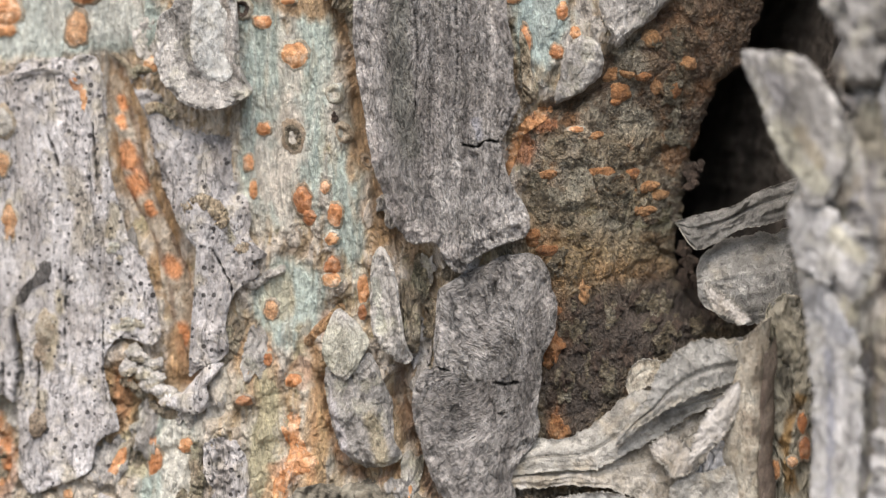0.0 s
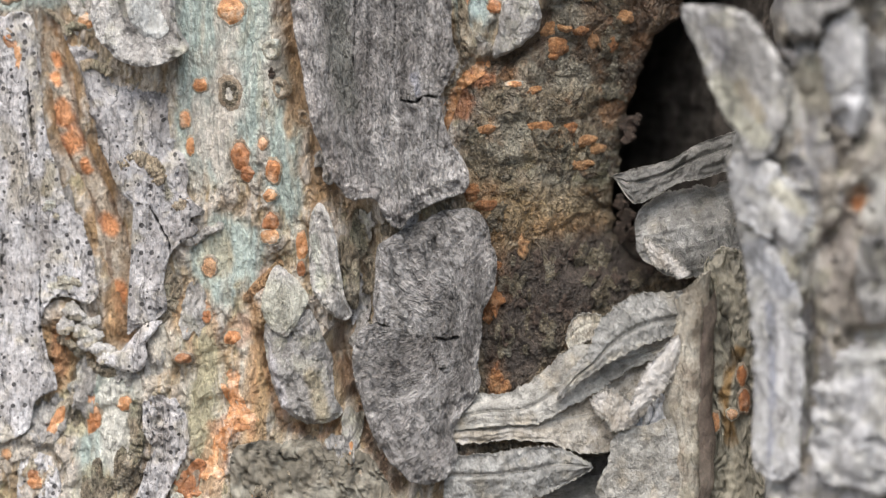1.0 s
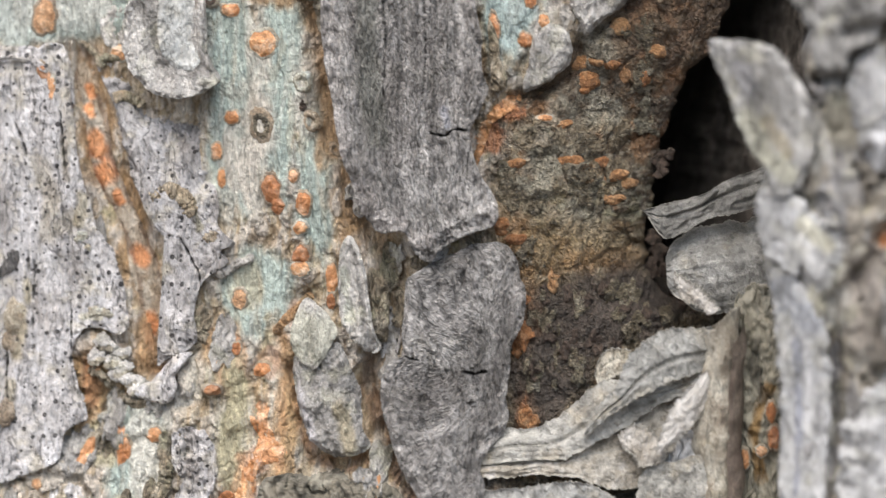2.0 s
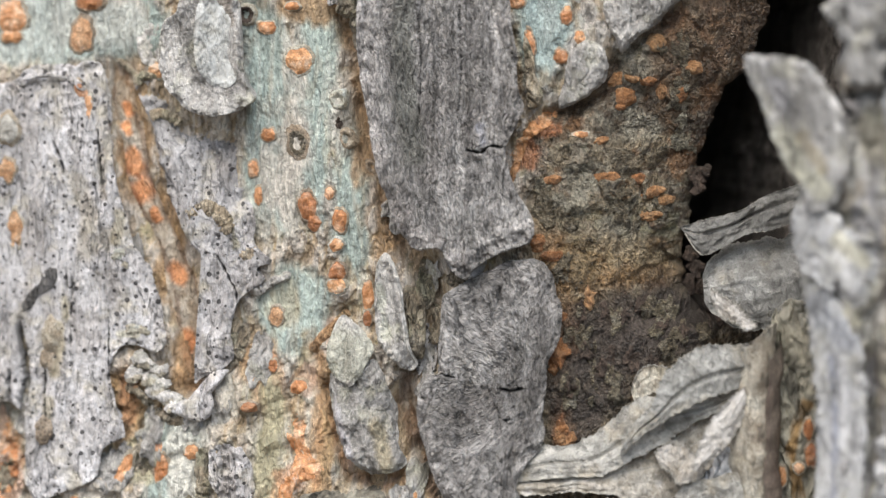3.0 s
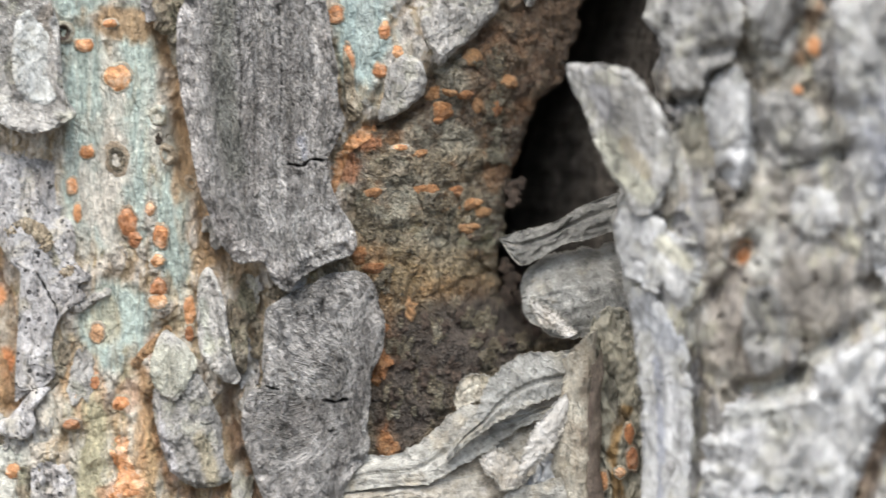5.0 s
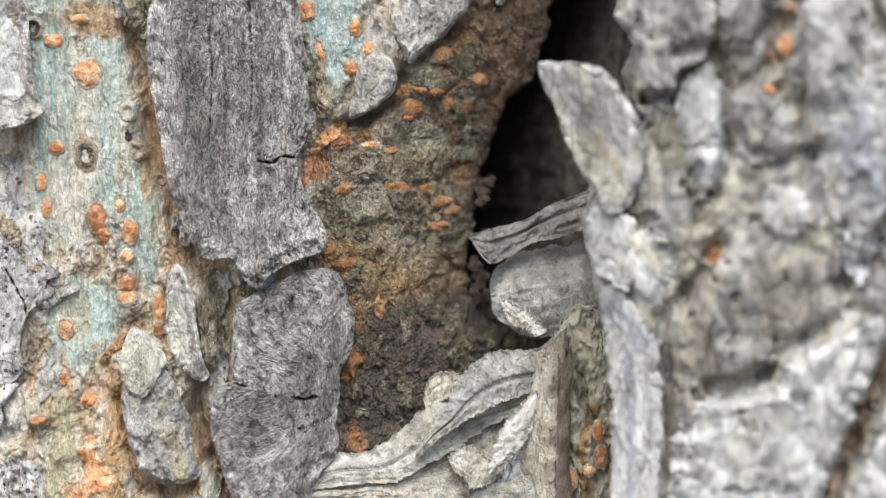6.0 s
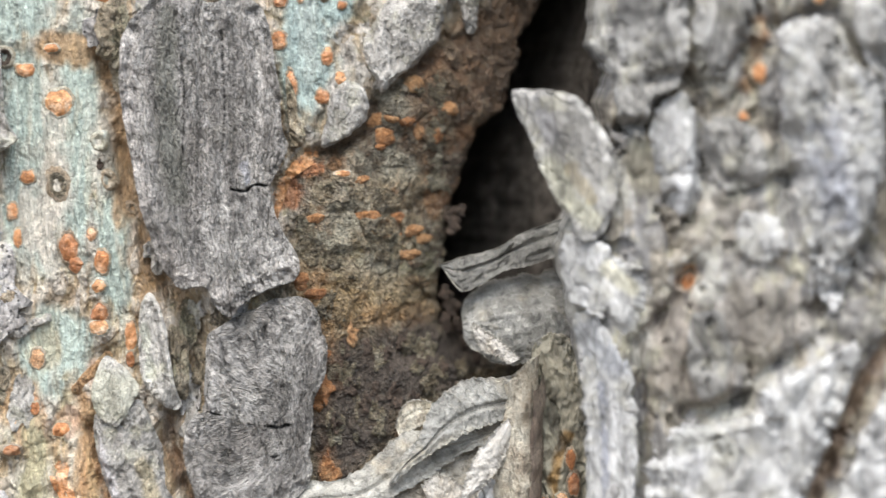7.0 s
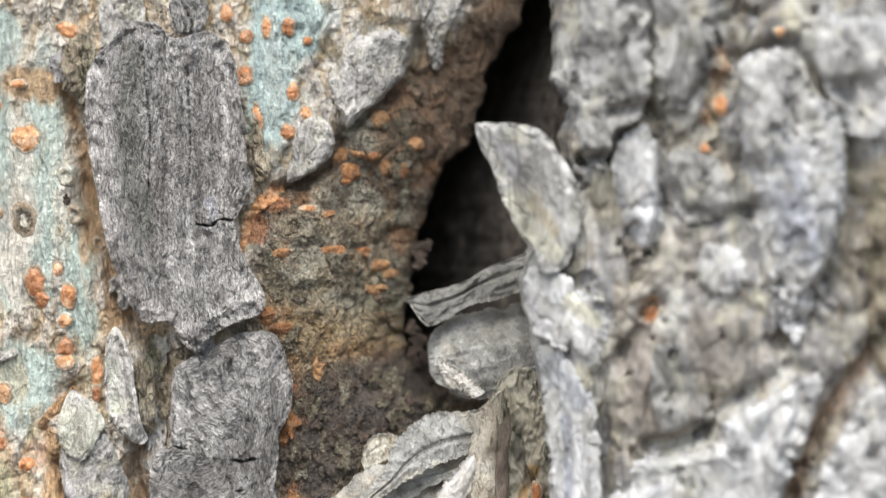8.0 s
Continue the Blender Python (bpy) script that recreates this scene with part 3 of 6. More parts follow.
    lay((0.07, 0.05, 0.035), face * 0.7 * step(0.2, 0.36, fbm(x * 0.4 + 61, z * 1.0, 4)))
    one, two, who = cells(x * 0.2 + 0.96 * fbm(x * 0.12, z * 0.09, 3), z * 0.16, 21)
    lay((0.3, 0.255, 0.175), face * 0.5 * (who > 0.55) * step(0.06, 0.2, two - one + 0.15 * crumb))
    lay((0.28, 0.14, 0.06), face * (0.2 + 0.4 * step(0, 16, z)) * step(0.1, 0.4, fbm(x * 0.2 + 91, z * 0.17, 4)))
    lay((0.155, 0.092, 0.058), face * 0.5 * step(16, 34, z + 2 * ragged))
    # the same brown-and-shade tone again over the face's far right
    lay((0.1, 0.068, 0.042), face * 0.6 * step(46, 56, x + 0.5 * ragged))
    blot((0.34, 0.33, 0.27), [(35.5, 29.5, 2.4, 4.4), (33, 23.5, 3, 2), (30, 20.5, 2.5, 2), (36.5, 20, 3, 1.6), (26.5, 11, 4.5, 3), (24.5, 6, 3.5, 3), (31, 2, 5, 3)], 2.0, 0.6)
    blot((0.3, 0.2, 0.09), [(23.5, 0.5, 7, 4.6), (32.5, -3, 9.1, 3.6), (27.4, -8.6, 6.1, 4.1)], 3.0, 0.3)
    blot(SOOT, [(36, -14.1, 11.1, 4.6), (29.9, -18.3, 9.1, 4), (26.8, -25.4, 6.1, 6.2), (41.1, -16.1, 6, 5.1), (25.7, -31.6, 4.1, 4.1)], 3.0, 0.85)
    blot(ORANGE, [(20.3, 20.4, 2.8, 2), (16.9, 15.1, 2.2, 3.4), (22.7, -33.9, 1.3, 2.3), (21.9, -19.2, 1.2, 2)], 1.0, 0.8)
    blot((0.3, 0.15, 0.06), [(21.9, -6.6, 2.2, 5.1), (22.5, -17.8, 1.8, 4), (23.3, -33.1, 1.9, 3), (20.4, -0.6, 2, 2), (34.5, -6.6, 4, 1.2)], 2.0, 0.25)
    # past the lip a near-black colour stands in for the hollow's shade
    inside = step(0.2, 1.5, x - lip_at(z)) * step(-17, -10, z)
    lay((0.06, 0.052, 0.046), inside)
    return np.clip(c * (1 + 0.25 * crumb)[..., None] * np.where(x[..., None] < 16, (0.95, 0.89, 0.84), (0.86, 0.85, 0.85)), 0.01, 0.9)


# ---------------------------------------------------------------- the tree
tree = thing("tree", 0, 0, -1000, "old tree with flaking grey bark, orange lenticels and a dark hollow", "tree")

gx, gz = np.meshgrid(np.arange(-98, 76.1, 0.2), np.arange(-66, 66.1, 0.2))
gy = stem_y(gx, gz)
ring = np.maximum(np.maximum((-92 - gx) / 6, (np.abs(gz) - 61) / 5), 0)
gy = gy + 45 * ring**2
# the hollow's wall is undercut behind the stem's broken edge
past = gx - lip_at(gz)
deep = np.clip(gy - 14, 0, 40) * step(-0.5, 0.5, past) * step(26, 9, past) * step(-17, -10, gz)
hx = gx - 0.32 * deep
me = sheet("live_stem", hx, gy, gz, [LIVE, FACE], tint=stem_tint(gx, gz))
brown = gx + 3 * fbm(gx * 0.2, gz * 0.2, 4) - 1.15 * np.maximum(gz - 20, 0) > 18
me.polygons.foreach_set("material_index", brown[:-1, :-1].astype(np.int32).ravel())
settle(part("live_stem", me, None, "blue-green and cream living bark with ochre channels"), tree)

# the body of the trunk, from the ground up past the view, open where the hollow lies
ca, cz = np.meshgrid(np.linspace(0, 2 * np.pi, 300, endpoint=False), np.concatenate([np.arange(-1010, -80, 15), np.arange(-80, 81, 8), np.arange(95, 1800, 15)]))
cr = 205 * (1 + 0.4 * step(-500, -1010, cz) ** 2 - 0.12 * step(0, 1800, cz)) + 9 * fbm(ca * 2 + 3, cz * 0.004, 2)
cr = cr + 9 * terrace(fbm(ca * 9 + 0.6 * fbm(ca * 4, cz * 0.01, 2), cz * 0.012, 3), 4, 0.12) + 3 * fbm(ca * 30, cz * 0.05, 3)
cr[-1] = 1.0
tx, ty = 20 + cr * np.cos(ca), 217 + cr * np.sin(ca)
gap = (tx > -92) & (tx < 146) & (np.abs(cz) < 62) & (ty < 160)
ty = np.where(gap, np.maximum(ty, 88), ty)
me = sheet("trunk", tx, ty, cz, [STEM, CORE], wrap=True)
# set-back faces take the dark wood so that the hollow looks shaded
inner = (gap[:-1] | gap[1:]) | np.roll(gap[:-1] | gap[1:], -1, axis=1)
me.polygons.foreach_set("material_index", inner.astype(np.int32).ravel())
settle(part("trunk", me, None, "furrowed grey-brown trunk round the hollow"), tree)


# the inner wall of the hollow, running back from the ridge
wz = np.arange(-20, 62.1, 0.5)[:, None]
wt = np.linspace(0, 1, 60)[None, :]
near_x, far_x = np.interp(wz, [-20, 0, 20, 62], [74, 71, 74, 80]), lip_at(wz) + 0.5
wx = near_x + (far_x - near_x) * wt
wy = 15 + 36 * wt**1.3 + 2.0 * fbm(wx * 0.1, wz * 0.06, 3) + 1.6 * terrace(fbm(wx * 0.22, wz * 0.14 + 3 * wt, 4), 4, 0.1) + 0.5 * fbm(wx * 0.8, wz * 0.5, 3)
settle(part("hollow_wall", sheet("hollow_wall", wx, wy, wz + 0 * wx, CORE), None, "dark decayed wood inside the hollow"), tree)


def plate(name, outline, thick, material, label="", lift=0.0, cup=0.0, tilt=(0, 0), rough=1.0, ground=stem_y, form=stem_form, jag=0.2, parent=None, seed=0.0, streak=0.6, rim=1.0, band=0.0, sunk=0.3, merge=None, cracks=(), stains_and_shade=(), hug=0.45, bow=None, count=0, dark=1.0, rings=0.0, grain=None):
    """A plate of bark on the surface `ground`: a ragged outline, a worn and layered edge, an uneven flaky top.
    band: width of the pale broken rim, as a share; merge: the way (degrees) in which the plate runs out flush; cracks: lines, widths and depths;
    grain: gives the places across and along the grain."""
    count = count or int(np.clip(np.hypot(*np.ptp(np.array(outline), 0)) * 2.6 / 0.34, 90, 620))
    edge = smooth_loop(outline, count)
    mid = edge.mean(0)
    out = edge - mid
    reach = np.hypot(out[:, 0], out[:, 1])
    bite = fbm(edge[:, 0] * 0.4 + seed, edge[:, 1] * 0.4, 5, 0.62) * 1.5 + terrace(fbm(edge[:, 0] * 0.22 - seed, edge[:, 1] * 0.22, 3), 4, 0.06) * 1.5
    edge = edge + out / reach[:, None] * (jag * bite)[:, None]
    out = edge - mid
    # a square grid bent to the outline; its outermost lines fold down as the broken edge
    wall = np.array([[0.997, 0.93], [1.0, 0.7], [0.996, 0.5], [0.985, 0.3], [0.965, 0.05], [0.93, -0.25], [0.88, -0.5]])
    k, cuts = len(wall), int(np.clip(reach.max() * 2 / 0.36, 14, 190))
    axis = np.concatenate([[-1.0] * k, np.linspace(-1, 1, cuts + 1), [1.0] * k])
    fold = np.concatenate([np.arange(k, 0, -1), np.zeros(cuts + 1, int), np.arange(1, k + 1)])
    a, b = np.meshgrid(axis, axis)
    fold = np.maximum(fold[None, :], fold[:, None])
    du, dv = a * np.sqrt(1 - b * b / 2), b * np.sqrt(1 - a * a / 2)
    index = (np.arctan2(dv, du) / (2 * np.pi)) % 1.0 * count
    loop = np.concatenate([out, out[:1]])
    ox, oz = np.interp(index, np.arange(count + 1), loop[:, 0]), np.interp(index, np.arange(count + 1), loop[:, 1])
    s = np.where(fold > 0, wall[fold - 1, 0], np.hypot(du, dv) * 0.99)
    u = np.where(fold > 0, wall[fold - 1, 1], 1.0)
    x, z = mid[0] + ox * s, mid[1] + oz * s
    soft = ground(x, z) * hug + form(x, z) * (1 - hug) if bow is None else bow(x, z)
    wear = fbm(x * 0.3 + seed, z * 0.3, 4)
    worn = thick * 0.5 * np.clip((s - 0.86 + 0.12 * wear) / 0.14, 0, 1) ** 2 * np.clip(0.5 + 1.6 * wear, 0, 1)
    where = s + 0.07 * wear + 0.03 * fbm(x * 0.9, z * 0.9, 2)
    outer = step(1 - band - 0.015, 1 - band + 0.015, where) if band else 0 * s
    worn = worn + sunk * thick * outer
    warp = fbm(x * 0.1 + seed, z * 0.1, 3)
    level = terrace(fbm(x * 0.3 + seed + warp, z * 0.3 * (1 - streak) + warp, 3), 4, 0.06)
    pits = terrace(fbm(x * 0.75 + seed - warp, z * 0.75 * (1 - 0.6 * streak) + 5, 2), 3, 0.1)
    top = 1.0 * rough * fbm(x * 0.14 + seed, z * 0.06, 3) + 0.95 * rough * level + 0.4 * rough * pits
    top = top + 0.55 * rough * fbm(x * 0.8 + seed + 2 * warp, z * 0.8 * (1 - streak), 2) + 0.2 * rough * perlin(x * 1.7 + 3 * warp, z * 1.7 * (1 - 0.7 * streak))
    split = np.abs(fbm(x * 0.22 + seed * 3 + warp, z * 0.22 * (1 - streak) * 0.5, 3))
    top = top - rough * 0.8 * step(0.035, 0.0, split)
    wavy = perlin(s * reach.mean() * 1.15 + 2.2 * warp + 0.5 * wear, np.hypot(ox, oz) * 0 + (x + z) * 0.16 + seed) if rings else 0 * x
    wavy = np.clip(wavy * 3, -1, 1) * step(0.1, 0.35, s)
    top = top + 0.35 * rings * wavy
    crack_shade = 0 * x
    for line, wide, deep in cracks:
        d, along = to_line(x, z, line)
        top = top - deep * step(wide, wide * 0.3, d + 0.35 * fbm(x * 0.7, z * 0.7, 3)) * step(1.0, 0.9, s)
        # the mesh is too coarse for fine cracks: their shade goes into the colour
        crack_shade = np.maximum(crack_shade, step(wide + 0.08, wide * 0.4, d + 0.35 * fbm(x * 0.7, z * 0.7, 3)))
    shape = cup * (s**2) + lift + tilt[0] * (x - mid[0]) + tilt[1] * (z - mid[1])
    y = soft - shape - thick * u - (top - worn) * np.where(u > 0.95, 1, np.maximum(u, 0))
    if merge is not None:
        way = np.cos(np.arctan2(oz, ox) - radians(merge))
        sink = step(0.35, 0.85, way + 0.4 * wear) * step(0.5, 0.98, s)
        y = y + (ground(x, z) + 0.5 - y) * sink
    tone = 1 + (rim - 1) * np.maximum(outer, step(0.93, 1.0, s)) + 0.0 * x
    tone = tone * (1 + 0.3 * fbm(x * 0.25 + seed, z * 0.08, 3)) * (1 + 0.32 * level + 0.25 * pits) * dark
    tone = tone * (1 + 0.6 * rings * wavy)
    tone = (tone * (1 - 0.85 * crack_shade))[..., None] * np.ones(3)
    for line, wide, most in stains_and_shade:
        d, _ = to_line(x, z, line)
        tone = tone * (1 - np.array(most) * step(wide, wide * 0.4, d + 0.8 * wear + 0.4 * level)[..., None])
    across, along = grain(x, z, s, index / count * 2 * np.pi) if grain else (x, z)
    me = sheet(name, x, y, z, material, tint=tone, flow=(across + 1.2 * warp, y, along))
    return settle(part(name, me, None, label), parent or tree)


# the thick slate-grey plates
plate("bark_plate", [(-13, 38.9), (-12.4, 44), (-9.8, 48), (-4.6, 52.6), (0.3, 52.3), (2.8, 49.8), (9.3, 50.9), (13.3, 46.7), (14.8, 37.7), (15.6, 33.7), (15.6, 28.2), (16.6, 24.2), (15.3, 20.7), (13.5, 17.3), (13.7, 15.2), (15.3, 9.8), (17.6, 5.9), (18.6, 3.3), (17.9, 0.8), (13.9, -1), (10.3, -2.5), (8, -4.1), (6.6, -5.9), (4.8, -5.3), (3.2, -3.7), (1.8, -0.6), (-2.3, -0.9), (-4, 0.3), (-6.3, 4), (-8, 8.8), (-9.6, 13.9), (-11.4, 23.9), (-13.1, 33.9)], 2.3, SLATE, "thick slate-grey bark plate with a pale broken rim", lift=1.6, cup=1.9, seed=1.3, rough=0.5, dark=1.1, rim=1.14, band=0.1, sunk=0.12, rings=0.0, streak=0.85, jag=0.16,
      grain=lambda x, z, s, a: (x - 0.0032 * np.minimum(z - 38, 0) ** 2 * np.clip(1 - (x + 13) / 30, 0, 1), z),
      cracks=(([(6.5, 16.6), (9.2, 16.2), (10.5, 17.4), (13.9, 17.2)], 0.18, 1.2), ([(-2.6, 47), (-1.5, 33), (-2, 22)], 0.1, 0.5), ([(5.2, 45), (5.6, 30), (5, 22)], 0.1, 0.5)),
      stains_and_shade=(([(-4.4, 47.5), (-5, 35.6), (-4.6, 26.7), (-2.8, 15.7)], 2.8, (0.38, 0.36, 0.4)), ([(-8, 46), (-8.6, 30), (-7, 14)], 0.9, -0.22), ([(1.8, 48), (2.2, 30), (2, 10)], 0.8, -0.22), ([(7.2, 44), (7, 28), (6.6, 8)], 0.9, 0.26), ([(11, 36), (10.6, 26)], 0.6, 0.28), ([(-1.4, 44), (-1.2, 30)], 0.6, 0.25), ([(-0.5, 9), (3.5, 7.5), (8, 9)], 1.4, 0.2), ([(-11.2, 44), (-11.7, 33), (-10.4, 24), (-8.6, 14.7), (-5.4, 6.6), (-2.6, 1.6), (1.5, 1), (5.2, -2.5)], 2.3, (-0.4, -0.38, -0.38)), ([(3.5, 40), (4, 25), (3.7, 9.6)], 1.1, 0.25), ([(13, 40), (12.6, 28), (11.8, 20)], 2.6, -0.4), ([(6.3, 0.2), (9.6, 1.2), (14.6, 3), (16.9, 4.6)], 1.8, -0.4), ([(9.4, 36), (9.6, 24)], 0.5, 0.4), ([(0.3, 42), (0.8, 28), (0.2, 15.7)], 0.5, 0.4), ([(8.9, 20.5), (9.6, 18.2)], 1.2, (-0.15, -0.2, -0.35)), ([(15.8, 9.4), (17.6, 4)], 1.2, -0.35)))
plate("bark_plate", [(3.3, -8.2), (1.7, -10.2), (1.5, -16.2), (1.3, -20.1), (1.7, -22.5), (-0.4, -23.3), (-1.8, -25.1), (-2.4, -28.3), (-2.2, -31.5), (-0.9, -36), (0.9, -41), (4, -46), (8.5, -49.8), (14, -49.5), (16.6, -46), (15.6, -42), (17.2, -38.5), (19.5, -35.8), (20.5, -32.9), (20, -29.9), (20.6, -25), (20.8, -21.2), (22.7, -16.8), (23.2, -12.1), (22.5, -9.1), (21.4, -5), (18.9, -2.6), (13.9, -2.9), (9.8, -4.9)], 1.9, SLATE, "slate-grey bark plate with wavy ringed grain", lift=1.4, cup=0.8, seed=4.1, rough=0.55, dark=0.9, rim=1.2, band=0.08, sunk=0.12, rings=0.12, streak=0.75, jag=0.2, tilt=(0, -0.02),
      grain=lambda x, z, s, a: (s * 9.0 + 0.55 * x + 0.8 * np.sin(z * 0.3), 7.0 * np.abs(a - np.pi) + 0.6 * z),
      cracks=(([(12, -25.2), (14.5, -25.5), (16.3, -25.1)], 0.28, 1.1), ([(13.2, -30.6), (15.8, -30.2)], 0.14, 0.8), ([(1.4, -22.3), (3, -22.9), (4.6, -23.2)], 0.15, 0.9)),
      stains_and_shade=(([(-1.2, -25), (-1.3, -30), (0.7, -36.5), (3.6, -42), (6.5, -46)], 1.5, -0.3), ([(8.5, -7.5), (12.5, -9.4), (12.5, -14)], 3.2, 0.28), ([(15.1, -22), (14.9, -26.5)], 1.0, 0.35), ([(20.4, -7), (21.8, -12), (21.2, -16)], 1.3, -0.5), ([(19.3, -28), (19.2, -34), (16.4, -38.5)], 1.3, -0.5), ([(17.2, -21), (17.4, -30)], 0.6, -0.4), ([(4, -26), (5.4, -33), (9.1, -41)], 0.5, 0.35), ([(8.6, -26), (9.7, -33), (12.2, -41)], 0.5, 0.3)))
# smaller plates beside them
plate("bark_plate", [(-8.4, -1.5), (-9.9, -4.2), (-10.3, -8.3), (-10.3, -13.3), (-9.6, -16.7), (-8.4, -18.7), (-6.8, -20.7), (-4.2, -22.5), (-2.9, -21.8), (-3.4, -20.2), (-4.2, -16.2), (-4.8, -12.2), (-5.3, -8.2), (-6.7, -3.4)], 1.7, PALE, "slim pale oval bark flake", lift=1.2, cup=0.4, dark=1.2, rim=1.15, band=0.1, seed=2.2, rough=0.55, jag=0.15, stains_and_shade=(([(-7.2, -4), (-6.1, -12), (-5.2, -19)], 0.5, 0.45), ([(-9.2, -8), (-8.2, -16)], 1.2, (0.0, -0.05, 0.02))))
plate("bark_plate", [(-4.6, -7.2), (-2.3, -9.2), (-1.5, -12.2), (-1.6, -18.2), (-2.2, -21), (-3.6, -20.2), (-4.3, -15.2), (-4.9, -10.7)], 1.2, TAN, "brown bark flake", lift=0.6, seed=5.2, rough=0.7, dark=0.66)
plate("bark_plate", [(-18.3, -23.3), (-18.2, -28.3), (-17.1, -32.2), (-15.8, -36.1), (-13.5, -39), (-10.9, -40.3), (-7.8, -40), (-4.2, -38.7), (-5.3, -35.9), (-5.9, -32), (-6.6, -28.1), (-7.8, -25.1), (-9.1, -21.7), (-10.4, -20.2), (-13.5, -21.5), (-16.1, -21.8)], 1.9, PALE, "ragged grey-brown bark flake", lift=1.0, dark=0.7, stains_and_shade=(([(-17.4, -27.3), (-16, -33.5), (-13.9, -37.6)], 1.2, (-0.3, -0.3, -0.4)), ([(-9.5, -31.3), (-8, -35.5), (-7.5, -38.5)], 2.0, (-0.15, -0.05, 0.2)), ([(-10.5, -27.3), (-9.4, -24.3)], 1.3, 0.4)), rough=0.7, rim=1.1, band=0.08, seed=7.7, jag=0.18)
plate("bark_plate", [(-16.5, -12.9), (-18.1, -16.4), (-18.5, -20.4), (-17.1, -23.3), (-14.5, -24.9), (-12.4, -23.2), (-10.8, -20.2), (-10.1, -18.2), (-11.3, -16.3), (-13.1, -14.3), (-14.7, -13.1)], 1.2, PALE, "small rounded lichen-pale flake", lift=2.6, dark=0.95, stains_and_shade=(([(-18.6, -19.1), (-10.4, -19.6)], 6, (-0.04, -0.07, 0.04)),), seed=9.1, rough=0.25, jag=0.12)
# narrow dark line round the inner flake paints the shade at its step
plate("bark_plate", [(-45.3, 41.7), (-47.5, 40.1), (-48.9, 37.1), (-49.1, 33.1), (-48.1, 29), (-46, 25.9), (-43, 23.7), (-38.6, 22.8), (-34.5, 23.8), (-31.2, 25.7), (-32.1, 27.4), (-33.2, 29.9), (-33.7, 33), (-33.9, 38), (-34.4, 43.1), (-36.4, 47.6), (-41.1, 49.2), (-44.5, 46.2)], 3.2, PALE, "thick curled pale-grey bark plate", lift=1.6, cup=2.0, dark=0.9, seed=11.4, rough=0.2, jag=0.06, rim=1.12, band=0.04, sunk=0.0,
      stains_and_shade=(([(-46.5, 38), (-46.6, 33), (-44.5, 28), (-40, 25.2), (-35, 25.6)], 1.6, -0.18), ([(-43.5, 38), (-43.4, 34), (-42.2, 29.8), (-38.8, 27), (-35.4, 26.7)], 0.55, 0.45), ([(-35, 45), (-37, 43), (-36, 40)], 1.6, (0.35, 0.4, 0.45))))
plate("bark_plate", [(-42.3, 38.6), (-42.3, 35), (-41.6, 31), (-39.6, 28.6), (-36.9, 27.8), (-35, 28.6), (-34.6, 30.5), (-34.9, 33), (-35.2, 38), (-36.2, 42.1), (-38.4, 45), (-41.3, 43.2)], 0.6, SHELL, "bluish white inner flake on the curled plate", lift=5.0, cup=0.3, seed=3.4, rough=0.2, jag=0.15, dark=0.82)
# the speckled lilac sheets
plate("bark_plate", [(-87.5, 31), (-81.4, 28.9), (-76.9, 29.3), (-75.3, 31.1), (-72.5, 32), (-68.3, 32.1), (-65.9, 31.7), (-64.2, 32.4), (-61.5, 32.4), (-60.3, 31), (-59.9, 28), (-59.5, 22), (-58.4, 14.8), (-57.6, 9.7), (-55.8, 4.1), (-54.2, -1), (-51.8, -4.5), (-50, -9.6), (-49, -14.7), (-48.4, -17.6), (-50, -19.7), (-53.3, -18.6), (-57, -18.9), (-59.1, -22.9), (-58.2, -27.9), (-57.1, -32.8), (-56, -34.6), (-59.7, -36.9), (-61, -41.8), (-66, -44.2), (-71.5, -46.1), (-74.2, -43.2), (-74.8, -35.4), (-75.6, -30.9), (-81, -29), (-89.2, -31.8)], 1.5, LILAC, "broad lilac-white bark sheet with black specks and dark cracks", lift=1.0, seed=6.3, rough=0.4, rim=1.05, hug=0.2, jag=0.2, dark=0.92,
      stains_and_shade=(([(-68.9, -15.3), (-68.5, -19.4), (-69.5, -23.6)], 1.8, (0.2, 0.27, 0.45)), ([(-70.3, -28.8), (-70.9, -31.9)], 1.6, (0.2, 0.25, 0.4)), ([(-65.6, 11.4), (-62.6, 5.3), (-63.9, -1.9), (-59.1, 1.2)], 2.4, (0.22, 0.25, 0.33)), ([(-56.9, 5.3), (-57.5, 0.2)], 1.4, (0.2, 0.25, 0.4)), ([(-60.3, 16.5), (-60, 8.4)], 1.0, (0.3, 0.35, 0.42)), ([(-67.7, -10.1), (-67.3, -13.2)], 1.3, (0.2, 0.25, 0.42)), ([(-56.9, -16.3), (-53.8, -16.3)], 1.2, (0.2, 0.22, 0.36))),
      cracks=(([(-76.6, -15.3), (-75.5, -19.5), (-74.8, -24.7), (-75.3, -28.8)], 0.8, 1.8), ([(-69.6, 18.1), (-68.4, 15.5), (-67.5, 12)], 0.25, 1.0), ([(-61.2, 20.1), (-60.7, 14.5), (-60.2, 9.4)], 0.2, 0.9), ([(-59.4, -11.1), (-59.1, -19.4), (-59, -24.6)], 0.15, 0.8), ([(-66.1, -6), (-66.5, -15.3), (-66.1, -23.6)], 0.12, 0.7), ([(-76.8, -14.4), (-75.7, -19.1), (-75.2, -24.3), (-75.6, -30.6)], 0.55, 1.6), ([(-70.5, -1.4), (-67.7, -4), (-67.4, -8.6)], 0.4, 1.3), ([(-78.2, -23.3), (-78.3, -29.6), (-79.5, -33.8)], 0.35, 1.2), ([(-71.1, -19.1), (-71.4, -27.4), (-70.7, -33.6)], 0.2, 0.9)))
